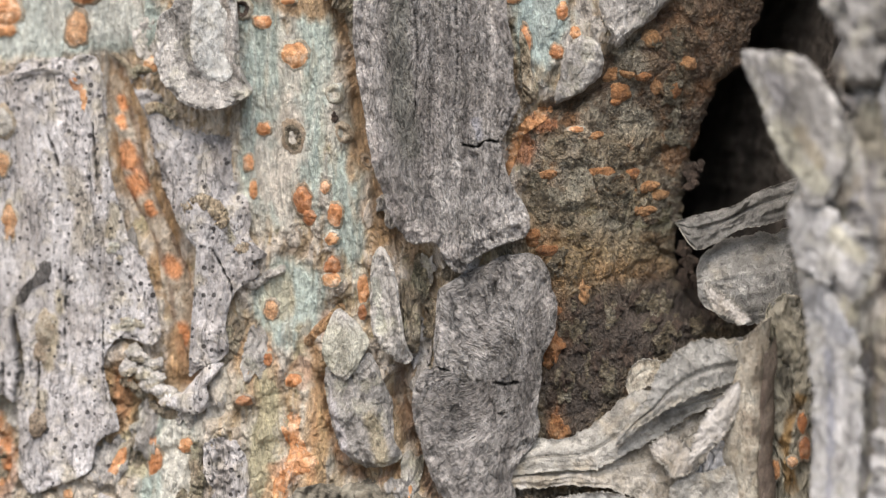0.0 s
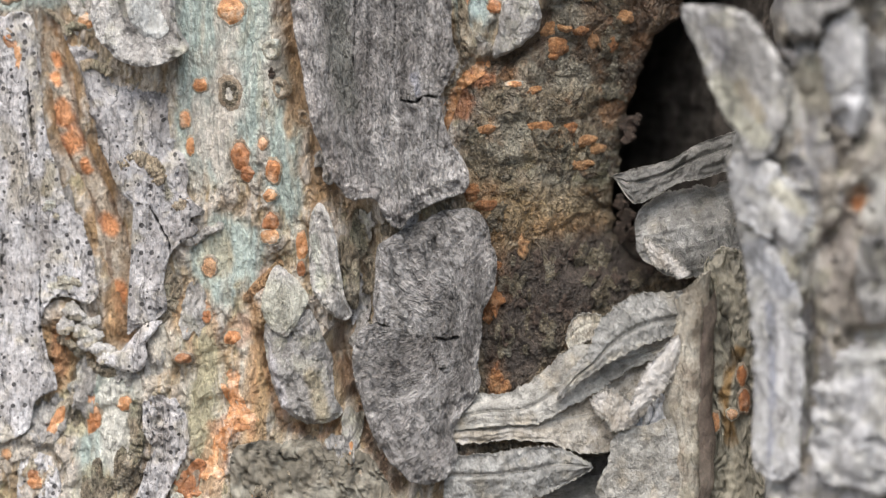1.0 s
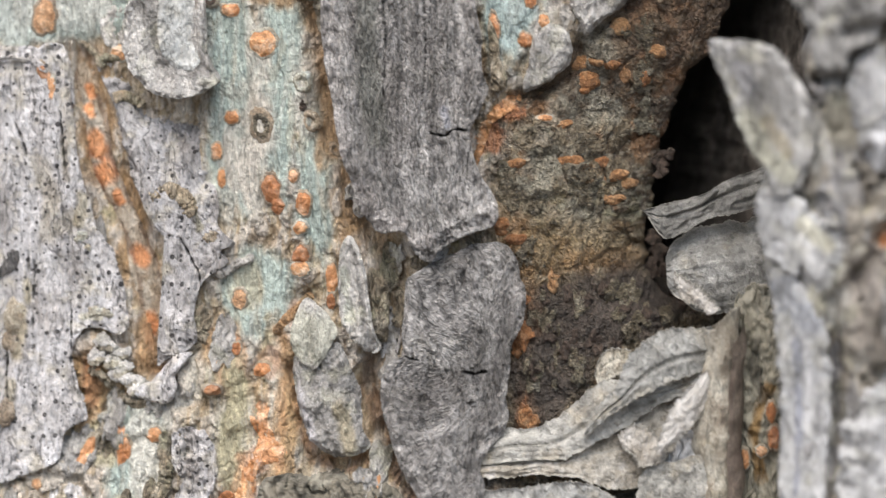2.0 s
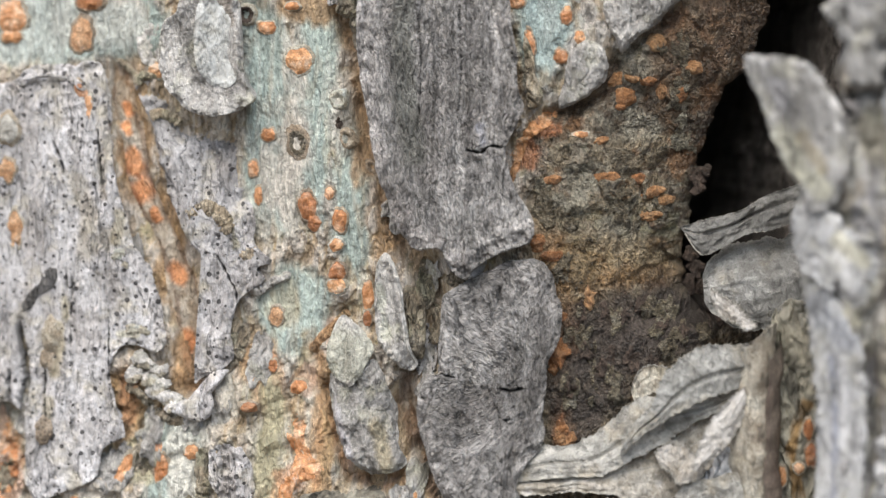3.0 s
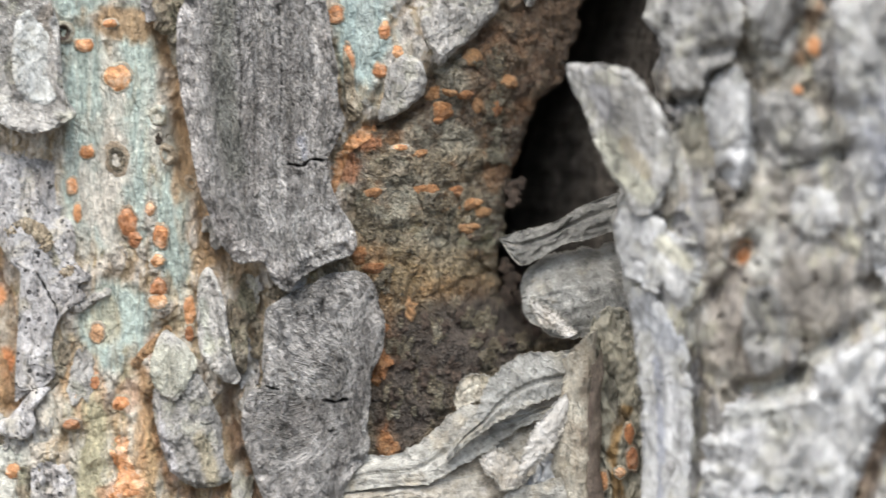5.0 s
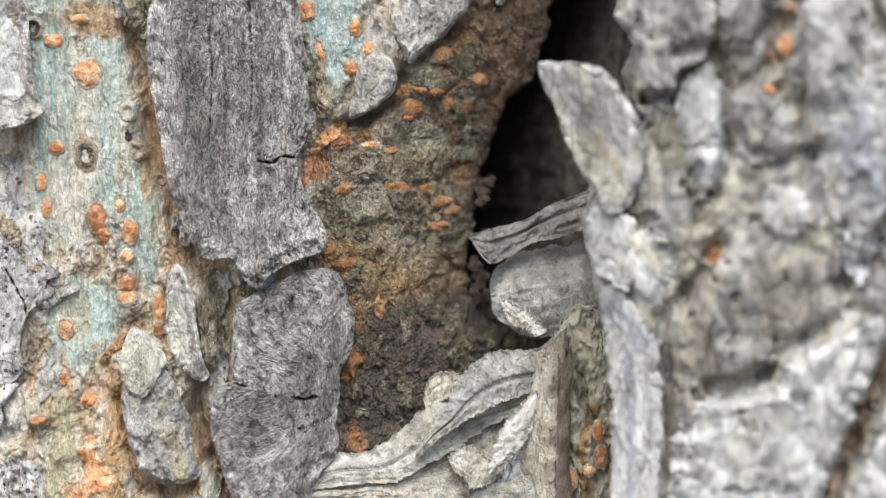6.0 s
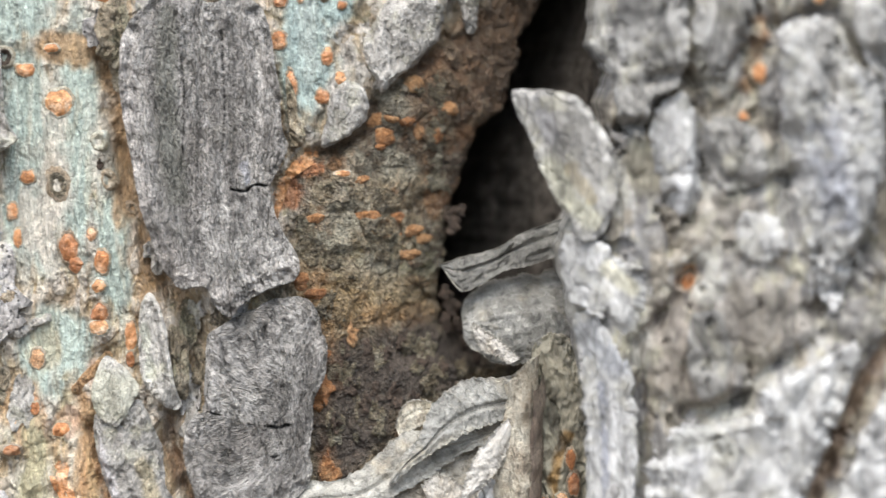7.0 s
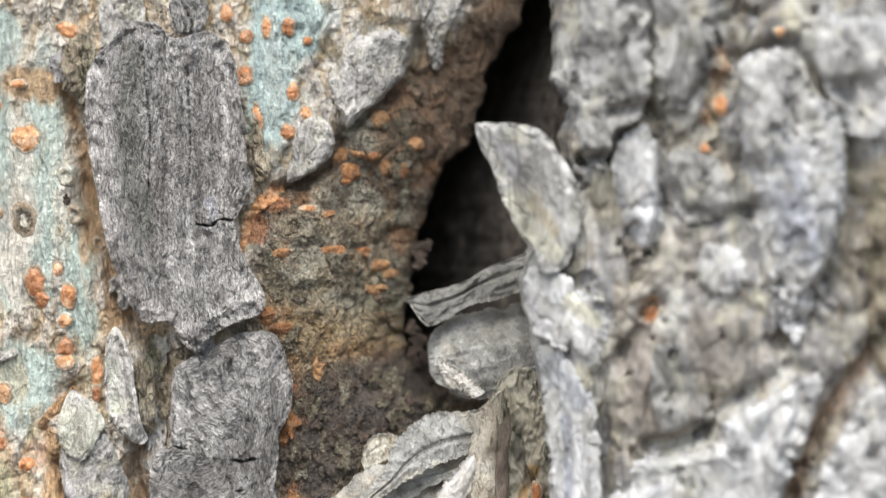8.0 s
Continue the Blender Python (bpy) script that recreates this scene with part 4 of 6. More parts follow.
# first dark band here paints the shadow under the curled plate
plate("bark_plate", [(-55.5, 28.8), (-54.2, 26), (-52.8, 22.4), (-51.7, 17.3), (-49.8, 13.2), (-48.5, 8.7), (-46.4, 4.6), (-44.6, 0.6), (-41.6, -2.9), (-40.5, -6.4), (-40.7, -10.4), (-41.9, -17.5), (-42.9, -22.6), (-43.2, -24.9), (-41.4, -23.9), (-38, -22.4), (-36, -20.5), (-36.5, -15.5), (-35.4, -11), (-33.3, -8.6), (-30.3, -6.4), (-31.9, -4.6), (-29.3, -3.1), (-32, -0.3), (-32.2, 4), (-33.9, 8.7), (-35, 13.8), (-35.4, 19), (-39.6, 21.4), (-46, 22.4), (-49, 25), (-51, 28.4), (-53.3, 29)], 1.3, LILAC, "lilac-grey speckled bark sheet", lift=0.8, seed=8.8, rough=0.5, rim=1.05, merge=75, hug=0.25, jag=0.2, dark=0.76, stains_and_shade=(([(-47, 26), (-44, 24), (-38, 22.6)], 2.6, (0.35, 0.38, 0.42)), ([(-40, 6.5), (-37, 4), (-35.4, 0)], 1.2, (0.4, 0.42, 0.55)), ([(-39, -14), (-40.5, -20)], 2.0, -0.2)),
      cracks=(([(-39, -2.4), (-35.5, -8.5), (-35.1, -14.6)], 0.12, 0.8),))
plate("bark_plate", [(-40.1, -37.2), (-37.6, -35.7), (-33.5, -36.7), (-31.9, -40.8), (-32.5, -47.1), (-34.7, -51.2), (-37.1, -57), (-41.5, -57), (-39.8, -49.2), (-38.5, -45), (-40, -41.9)], 1.0, LILAC, "lilac speckled bark flake", lift=0.5, seed=12.8, jag=0.4, dark=0.9)
plate("bark_plate", [(-54, 38.8), (-50.4, 40.8), (-47.9, 37.8), (-48.3, 32.2), (-51.1, 30.7), (-53.7, 33.3)], 0.6, PALE, "rough grey bark beside the curled plate", lift=-0.3, seed=14.0, merge=100, dark=1.2)
plate("bark_plate", [(-62.4, -47.2), (-57.6, -46.2), (-55.1, -50.3), (-55.7, -57.6), (-62.2, -57.7)], 0.8, LILAC, "low lilac bark flake", lift=0, seed=40.0, merge=-90)
plate("bark_plate", [(-23.7, -45.4), (-15.4, -43.2), (-9.2, -42.1), (-1, -45), (4.1, -51.1), (3, -58.3), (-19.8, -58.8)], 0.9, CHALK, "rough buff bark crust", dark=0.4, stains_and_shade=(([(-23.8, -50.6), (4.1, -50.1)], 14, (0.08, 0.17, 0.36)), ([(-17.2, -45.9), (-15.2, -50.1), (-19.4, -53.2)], 0.9, 0.55), ([(-10, -44.9), (-5.9, -49), (-1.8, -47.9)], 0.8, 0.5)), lift=0.6, seed=41.0, merge=90, rough=1.2)
# flakes above the brown face
plate("bark_plate", [(30.4, 41), (31, 46.5), (34, 50.5), (38.2, 51), (42.3, 51.3), (44.8, 48.3), (43.7, 43.2), (40, 39.1), (35.9, 35.6), (33.4, 33.6), (31.8, 37)], 1.6, PALE, "pale bark flake above the brown face", dark=0.82, lift=1.0, seed=15.1, rough=0.5, rim=1.1, band=0.06, jag=0.3, merge=130)
plate("bark_plate", [(26.8, 35.5), (24.4, 33.1), (23.4, 28.6), (22.5, 23.9), (24.4, 24.2), (26, 25.1), (29, 27), (30.8, 29.3), (31, 32.5), (29.4, 35)], 1.5, PALE, "rounded pale bark flake", dark=0.88, lift=1.0, seed=16.6, rough=0.5, rim=1.1, band=0.06, jag=0.2)
plate("bark_plate", [(46.1, 62.3), (46.9, 53.2), (48, 47.1), (49.1, 43.8), (50.6, 44.8), (51.3, 50.1), (54.2, 55.1), (54.2, 62.2)], 1.6, PALE, "pointed hanging bark flake", dark=0.78, lift=0.8, seed=17.6, rough=0.7)
plate("bark_plate", [(21, 17.6), (23, 18.4), (25.9, 18.7), (28.4, 17.1), (28.5, 14.6), (25.9, 14), (22, 15)], 0.7, TAN, "small pale crust flake", lift=0.0, seed=18.6, rough=0.9, jag=0.6, dark=0.75, merge=150)

# rolled lips of bark: lumpy ropes half sunk in the stem
def lip(line, thick, material, label, lift=0.3, lumps=0.35, seed=0.0, ground=stem_y, hue=(1, 1, 1), flat=0.85):
    path = smooth_loop(line, 110, closed=False)
    t = np.linspace(0, 1, 110)[:, None]
    turn = np.linspace(0, 2 * np.pi, 28, endpoint=False)[None, :]
    go = np.gradient(path, axis=0)
    go /= np.hypot(go[:, 0], go[:, 1])[:, None]
    far = np.cumsum(np.hypot(*np.gradient(path, axis=0).T))[:, None]
    r = thick * np.sqrt(np.clip(np.minimum(t, 1 - t) * 9, 0.02, 1)) * (1 + lumps * 1.8 * fbm(far * 0.35 + seed, np.cos(turn) * 1.2, 4) + 1.1 * lumps * terrace(fbm(far * 0.5 + seed * 2, np.cos(turn) * 1.6 + np.sin(turn), 3), 4, 0.08) + 0.12 * np.sin(turn * 3 + far))
    x = path[:, :1] - go[:, 1:] * r * np.cos(turn)
    z = path[:, 1:] + go[:, :1] * r * np.cos(turn)
    y = ground(path[:, :1], path[:, 1:]) - lift - flat * r * np.sin(turn)
    me = sheet("bark_lip", x, y, z, material, wrap=True, tint=np.array(hue) * (1 + 0.3 * fbm(x * 0.4, z * 0.4, 3))[..., None])
    return settle(part("bark_lip", me, None, label), tree)


lip([(-58.8, 32.8), (-55.8, 30.6), (-54.3, 28.7), (-53.2, 29.9), (-50.6, 29.7)], 0.7, TAN, "thin brown bark lip", lift=0.3, lumps=0.2, seed=24)
# the last two dark lines paint the channel's brown edges and their shadow together
plate("channel_floor", [(x - 2.6, z) for x, z in CHANNEL[:-1]] + [CHANNEL[-1]] + [(x + 2.6, z) for x, z in CHANNEL[-2::-1]], 0.9, CORK, "smooth tan cork along the channel with orange pads", lift=-0.9, hug=0.6, cup=-1.1, rough=0.28, jag=0.12, seed=21.0, streak=0.6, dark=0.84,
      stains_and_shade=[([(x, z), (x + 0.5, z - 1.2)], r, (-0.6, 0.14, 0.5)) for x, z, r in ((-55.8, 14.8, 2.9), (-54.2, 9.6, 2.6), (-51.6, 5.2, 1.2), (-57.2, 24.5, 1.4), (-57.2, 20.6, 1.3), (-47.4, -5.4, 2.3), (-45.4, -17.2, 2.2))] + [([(x, z), (x + 1, z - 0.6)], 1.0, (0.25, 0.3, 0.36)) for x, z in ((-57.8, 17.8), (-52.6, 4.6), (-47.6, -9), (-44.6, -11.6), (-56, 22))] + [([(x + off, z) for x, z in CHANNEL], 0.9, (0.42, 0.5, 0.55)) for off in (-2.2, 2.3)])
for x, z, size in ((-53, -21.3, 2.2), (-54.4, -23.6, 1.6), (-51.6, -24.2, 2.0), (-49.7, -25.7, 2.1), (-48.2, -27.6, 1.9), (-46.6, -29, 1.7), (-49.8, -22.9, 1.6)):
    turn = np.linspace(0, 2 * np.pi, 14, endpoint=False)
    loop = np.stack([x + size * np.cos(turn) * (1 + 0.25 * np.sin(2 * turn + x)), z + 0.85 * size * np.sin(turn)], -1)
    plate("bark_knob", loop, 1.0, PALE, "", lift=1.5, cup=-0.5, rough=0.6, jag=0.6, seed=x, hug=0.2, dark=1.12, stains_and_shade=(([(x - 1, z - 1), (x + 1, z - 0.6)], 0.7, (0.25, 0.3, 0.42)),))
plate("bark_lip", [(-47.9, -29.5), (-45, -31.1), (-42.3, -31.6), (-40.1, -30.7), (-39.3, -28.5), (-39.7, -26.5), (-38.1, -24.5), (-36.8, -22.5), (-39.8, -22.9), (-42.4, -25.6), (-44.3, -27.8), (-46.1, -28.2)], 1.1, LILAC, "smooth pale rolled tip of bark", lift=1.9, cup=-0.8, rough=0.25, jag=0.1, seed=2.0, hug=0.2, dark=1.08)
lip([(-56.6, -26), (-53.5, -27), (-49.4, -31.1), (-44.2, -32.3)], 0.8, TAN, "thin brown bark lip", lift=0.0, seed=3)
lip([(-76.6, 28.6), (-73, 29.6), (-69, 29.9), (-66, 29.4), (-63.6, 27.3)], 0.7, LILAC, "rounded lip on the lilac sheet", lift=2.4, seed=4, ground=stem_form)

lip([(-61.6, 30.4), (-60.6, 26), (-60.4, 21), (-59.8, 15)], 0.8, LILAC, "raised edge of the lilac sheet", lift=0.5, seed=5)
lip([(-44.6, 3.6), (-42.4, 6.2), (-38.8, 5.4), (-36.9, 1.6)], 1.4, TAN, "small corky bump", hue=(1.3, 1.25, 1.2), lift=1.7, lumps=0.2, flat=0.5, seed=6)
lip([(-51.8, 22.3), (-49.6, 23), (-47, 22.2), (-46, 21.2)], 0.9, TAN, "small corky bump", hue=(1.3, 1.25, 1.2), lift=1.2, lumps=0.2, flat=0.5, seed=7)
lip([(-13.5, 34), (-13.9, 40), (-11.8, 43)], 1.2, TAN, "tan bark lip beside the thick plate", lift=0.2, seed=8)
lip([(-16.7, 43.1), (-13.7, 41), (-12.2, 39)], 2.2, TAN, "corky knob above the thick plate", lift=0.6, seed=9)
lip([(-43.2, -49.9), (-41, -43.6), (-41.9, -39.5), (-40.8, -36.4)], 1.2, TAN, "narrow corky lip", lift=0.4, seed=11)
lip([(-35.4, -6.5), (-32.4, -8.5), (-28.7, -6.9), (-26.1, -5.4)], 0.8, PALE, "thin bark lip", lift=0.5, seed=12)
lip([(-15.6, -12.2), (-17.6, -14.4), (-20.1, -16.9), (-22.2, -19.4)], 0.9, TAN, "tan-orange bark edge", lift=0.3, lumps=0.15, hue=(1.15, 0.82, 0.58), seed=13)

# dark scars and little knots
plate("bark_scar", [(-75.8, -12), (-74.5, -9.2), (-72.4, -7.6), (-71.4, -4.8), (-69.3, -4.6), (-69.1, -7), (-70.6, -8.6), (-72.6, -9.6), (-74, -12)], 0.35, SLATE, "dark grey weathered scar", lift=2.5, hug=0.2, seed=60.0, rough=0.3, dark=0.5)


plate("bark_plate", [(-10.1, 56.9), (-3.5, 56.8), (-2.8, 51.8), (-5.6, 48.4), (-8.7, 46.9), (-10.5, 50.9)], 1.6, PALE, "grey flake above the thick plate", lift=0.6, seed=61.0)
plate("bark_plate", [(2.6, 56.7), (8.4, 56.6), (8.5, 52.2), (5.5, 50.5), (3, 51.7)], 1.8, SLATE, "dark knob of bark above the thick plate", lift=2.6, seed=62.0)
plate("bark_plate", [(-17, 49), (-13.7, 51), (-11.5, 48), (-12.3, 43), (-14.9, 41.5), (-17.4, 44)], 1.6, TAN, "tan corky knob", lift=0.8, seed=63.0)
plate("bark_plate", [(16.9, 27), (17.3, 23.7), (19.8, 25.4), (18.6, 29.7), (18, 33.7), (16.4, 36.2)], 1.0, TAN, "grey-brown flake beside the thick plate", lift=0.5, seed=64.0)

# small chips of bark over the stem
def chip(x, z, size, material, thick, seed, lift=-0.1, tall=1.6):
    turn = np.linspace(0, 2 * np.pi, 40, endpoint=False)
    spread = 1 + 0.9 * fbm(np.cos(turn) * 1.1 + seed, np.sin(turn) * 1.1 + 2 * seed, 3)
    loop = np.stack([x + size * spread * np.cos(turn), z + size * tall * spread * np.sin(turn)], -1)[::2]
    return plate("bark_flake", loop, thick, material, "", lift=lift, rough=0.6, jag=0.3, seed=seed, hug=0.8, merge=seed * 57 % 360, dark=0.78)


dice = random.Random(5)
for n in range(120):
    x, z = dice.uniform(-84, 14), dice.uniform(-56, 50)
    if patches(np.array([x]), np.array([z]), SMOOTH, 2.5)[0] > 0.2:
        continue
    if z > -14 and dice.random() < 0.6 or -50 < x < -20 and z > 0 or to_line(np.array([x]), np.array([z]), CHANNEL)[0][0] < 5 or to_line(np.array([x]), np.array([z]), RUNNEL)[0][0] < 7:
        continue
    chip(x, z, dice.uniform(1.0, 3.0), dice.choice((TAN, TAN, PALE, LILAC, PALE)), dice.uniform(0.4, 0.9), n * 1.7)
for n in range(70):
    x, z = dice.uniform(18, 45), dice.uniform(-26, 56)
    if 20 + 1.15 * max(z - 20, 0) < x < lip_at(np.array([z]))[0] - 2:
        chip(x, z, dice.uniform(0.7, 2.2), CRUST, dice.uniform(0.3, 0.7), n * 2.3)

# ---------------------------------------------------------------- the old ridge beside the hollow
RIDGE_EDGE = [(69.8, 59.8), (70.9, 51.1), (70.2, 41.3), (73.2, 36.4), (71.6, 31), (72.8, 23.6), (69.3, 16.8), (65.3, 10), (63.9, 6.1), (65.2, -1.8), (66.7, -10.8), (68, -15.7), (69.9, -21.7), (71, -29.6), (70.3, -39.5), (70.6, -49.5)]


def ridge_edge(z):
    line = np.array(RIDGE_EDGE)[::-1]
    return np.interp(z, line[:, 1], line[:, 0]) + 0.8 * fbm(z * 0.3, 8.8, 4)


GROOVES = (
    ([(79.8, 35.2), (85.4, 36.1), (87.2, 33.7), (87.9, 25.6), (88.2, 17.9), (86.1, 11.2)], 1.5, 3.4),
    ([(98.7, 54.3), (98.2, 44.7), (96.2, 34.1), (91.3, 29.4)], 1.8, 2.6),
    ([(84.1, -2.3), (80.4, -6.8), (77.5, -10.3), (78.4, -21.9), (76.8, -36.7)], 1.6, 3.6),
    ([(104, -43), (106.9, -35.8), (110.2, -27.2), (115, -16.6), (121.4, -7.1), (127, 0)], 2.0, 4.5),
    ([(85.4, -22.1), (89.5, -21), (93.8, -19.5)], 1.5, 4.6),
    ([(93.8, -19.5), (100, -13.8), (109.4, -8)], 1.4, 2.6),
    ([(119.5, 38.6), (119, 30), (119.6, 17.7), (116, 7.2), (107.6, -4.2)], 2.2, 4.5),
    ([(100, 44), (101, 29.3), (101.6, 16.7), (104.6, 5.1)], 1.3, 1.8),
    ([(75.1, 27), (77.9, 27.7)], 1.2, 7.0),
    ([(89, 21.7), (91.7, 18.4), (96.4, 16.7), (104, 18.8)], 1.5, 2.8),
    ([(100.4, 43.5), (106, 45.8), (110.7, 46.2), (113.4, 40.5), (119, 36.6)], 1.3, 2.6),
    ([(86.4, 2.2), (85.2, 0.6)], 1.6, 5.0),
)


def ridge_form(x, z):
    x = np.asarray(x, float)
    return -15.5 - 0.46 * np.clip(x - 64, 0, 26) - 0.16 * np.clip(x - 90, 0, 80) + 1.8 * fbm(x * 0.06, z * 0.03, 3)


def ridge_y(x, z):
    x, z = np.asarray(x, float), np.asarray(z, float)
    y = ridge_form(x, z)
    one, two, who = cells(x * 0.085 + 0.5 * fbm(x * 0.05, z * 0.05, 2), z * 0.06 + 0.4 * fbm(x * 0.06 + 4, z * 0.06, 2), 5)
    y = y - (two - one).clip(0, 0.4) * 4.2 * (0.3 + who)
    one, two, who = cells(x * 0.27 + 0.5 * fbm(x * 0.2, z * 0.2, 2), z * 0.2, 9)
    y = y - (two - one).clip(0, 0.45) * (0.3 + 1.4 * who)
    y = y - 0.6 * fbm(x * 0.5, z * 0.2, 4) + 1.8 * step(0.28, 0.45, fbm(x * 0.16 + 13, z * 0.11, 4))
    for line, wide, deep in GROOVES:
        d, _ = to_line(x, z, line)
        y = y + deep * np.exp(-((d / (wide * (1 + 0.5 * fbm(x * 0.3, z * 0.3, 2)))) ** 2))
    return y


def ridge_tint(x, z):
    c = np.ones((*x.shape, 3))
    for salt, color in ((3, (1.12, 1.08, 0.86)), (17, (0.66, 0.66, 0.7)), (29, (1.16, 1.16, 1.18)), (41, (0.88, 0.8, 0.68)), (53, (0.62, 0.61, 0.62)), (67, (1.2, 1.2, 1.14))):
        c = c + (np.array(color) - c) * (0.85 * step(0.06, 0.26, fbm(x * 0.13 + salt, z * 0.075 + salt, 5, 0.6)))[..., None]
    for line, color in ((GROOVES[1][0][1:3], (1.15, 0.68, 0.36)), (GROOVES[3][0], (0.75, 0.5, 0.32)), (GROOVES[11][0], (1.3, 0.72, 0.34))):
        d, _ = to_line(x, z, line)
        c = c + (np.array(color) - c) * (0.75 * step(2.2, 0.5, d + fbm(x * 0.3, z * 0.3, 3)))[..., None]
    ragged = 4 * fbm(x * 0.12, z * 0.09, 4)
    for sx, sz, wide, high, color in ((83, -8, 5, 8, (0.72, 0.64, 0.57)), (97, -6, 9, 7, (0.82, 0.76, 0.7)), (88, -14, 5, 6, (0.8, 0.72, 0.64)), (94, 24, 5, 7, (1.15, 1.06, 0.94)), (80, 20, 4, 6, (1.18, 1.12, 0.92)), (91, 12, 6, 5, (0.85, 0.79, 0.72)), (93, 46, 3, 6, (0.6, 0.6, 0.64))):
        d = (np.hypot((x - sx) / wide, (z - sz) / high) - 1) * min(wide, high) + ragged
        c = c + (np.array(color) - c) * (0.8 * step(1.5, -1.5, d))[..., None]
    return c


rows_z = np.arange(-66, 66.1, 0.3)
start = ridge_edge(rows_z)[:, None]
roll = np.linspace(0, 1, 70)[None, :]
span = np.linspace(0, 1, 300)[None, 1:]
face_x = start + span * (150 - start)
face_z = rows_z[:, None] + 0 * face_x
side_x = start + (1 - np.minimum(roll / 0.45, 1)) * 7 + 0 * face_z[:, :1]
side_z = rows_z[:, None] + 0 * side_x
rx, rz = np.concatenate([side_x, face_x], 1), np.concatenate([side_z, face_z], 1)
ry = ridge_y(rx, rz)
near = np.clip((rx - start) / 5.0, 0, 1)
ry = ry + 4.0 * (1 - np.sqrt(1 - (1 - near) ** 2))
ry[:, :70] = ry[:, 69:70] + (1 - roll) ** 1.2 * 62 + 0.6 * fbm(side_z * 0.5, roll * 2 + 0 * side_z, 3)
ry = ry + 110 * np.maximum((rx - 138) / 12, 0) ** 2 + 30 * np.maximum((np.abs(rz) - 61) / 5, 0) ** 2
settle(part("bark_ridge", sheet("bark_ridge", rx, ry, rz, OLD, tint=ridge_tint(rx, rz)), None, "deeply furrowed old grey bark ridge"), tree)


def on_ridge(outline, thick, material, label, **more):
    return plate("bark_plate", outline, thick, material, label, ground=ridge_y, form=ridge_form, **{"hug": 0.8, "jag": 0.5, "dark": 0.86, "rough": 0.4, **more})


on_ridge([(56.2, 33), (57.4, 33.8), (60.8, 33.7), (65.6, 33.3), (68, 32), (69.8, 29.7), (72.4, 25.6), (74, 21), (74, 15.5), (72, 9.5), (68.8, 7.6), (66.8, 8.5), (66.2, 11), (64, 13.9), (62.1, 17.8), (60.2, 21.8), (59.2, 25.7), (57.3, 29.2)], 2.2, OLD, "pointed bark flap standing off the ridge", lift=1.2, cup=0.4, seed=21, dark=0.95, jag=0.2, rough=0.45, stains_and_shade=(([(57.4, 33), (62, 33), (66.6, 32.2), (69.6, 28.8), (72.2, 24.6)], 0.9, -0.4), ([(61, 31), (63, 26)], 2.4, (0.15, 0.14, 0.08)), ([(62.5, 21), (66.1, 14.2), (70, 11.2)], 2.6, (-0.22, -0.22, -0.05)), ([(66.5, 20), (69.5, 15)], 1.6, (0.0, 0.08, 0.25))), bow=lambda x, z: -14.6 - 0.3 * (x - 58))
on_ridge([(64, 6.2), (65.4, 8.4), (69.2, 8.6), (73, 5.6), (78.6, 1.8), (79.6, -4.4), (76.6, -9.6), (73.8, -8.6), (71.9, -5.5), (68.1, -4.7), (65.2, -1.8)], 2.6, CHALK, "thick grey bark lobe", lift=0.6, seed=22, dark=0.95, jag=0.7, rough=0.6, merge=-35, bow=ridge_form, stains_and_shade=(([(72, 3), (76, 0)], 2.0, (-0.05, -0.02, 0.15)), ([(76.6, -4), (78, -7)], 1.4, -0.3)))
on_ridge([(66.4, -5.5), (69.6, -4.6), (72.6, -8.6), (75.4, -13), (76.6, -18), (77, -24), (76.2, -36.7), (75.6, -46), (68.6, -46), (68.4, -32), (68, -22), (67.2, -13)], 1.8, CHALK, "long pale bark strip", lift=0.3, seed=23, dark=0.9, jag=0.5, rough=0.45, bow=ridge_form, stains_and_shade=(([(71, -17), (71.6, -30), (71, -44)], 0.8, (0.3, 0.28, 0.2)), ([(74.5, -20), (75, -34)], 0.5, 0.25), ([(68.5, -8), (71, -12), (74, -13.5)], 3.2, (0.24, 0.22, 0.18)), ([(73, -24), (73.4, -36)], 1.2, -0.15)))
on_ridge([(70, 41.2), (73, 44.1), (74.2, 49.9), (74.8, 59.5), (84.4, 59.4), (85.9, 44.9), (84.7, 35.3), (80, 31), (78.3, 25.7), (74.1, 28.1), (73.4, 35.4)], 3.0, OLD, "broad grey bark plate", lift=1.2, seed=24)
on_ridge([(79.7, 28.1), (85.1, 33.3), (87.4, 26.5), (87.9, 12), (84.4, 9.9), (81, 16.5)], 1.4, CHALK, "pale bark plate", lift=0.2, merge=250, seed=25)
on_ridge([(87.3, 59.2), (96.9, 59.1), (96.5, 44.7), (94.6, 38.5), (91, 33.5), (87.8, 35.2)], 2.4, OLD, "grey bark plate", lift=0.6, merge=-60, seed=26)
on_ridge([(100.9, 43.5), (106, 45.2), (110.7, 44.3), (113.4, 37.7), (118.1, 35.7), (118.5, 30), (118, 17.7), (113.2, 3.4), (110.4, -4.2), (107.6, -1.3), (104.8, 9.2), (102.6, 17.8), (101.2, 30.2)], 2.6, CHALK, "large pale-grey bark plate", lift=0.6, seed=27, dark=0.84, jag=0.6, merge=-150, stains_and_shade=(([(108, 28), (109, 20), (111, 12)], 4.0, (0.22, 0.2, 0.12)), ([(110, 4), (110, -2)], 2.2, -0.3)))
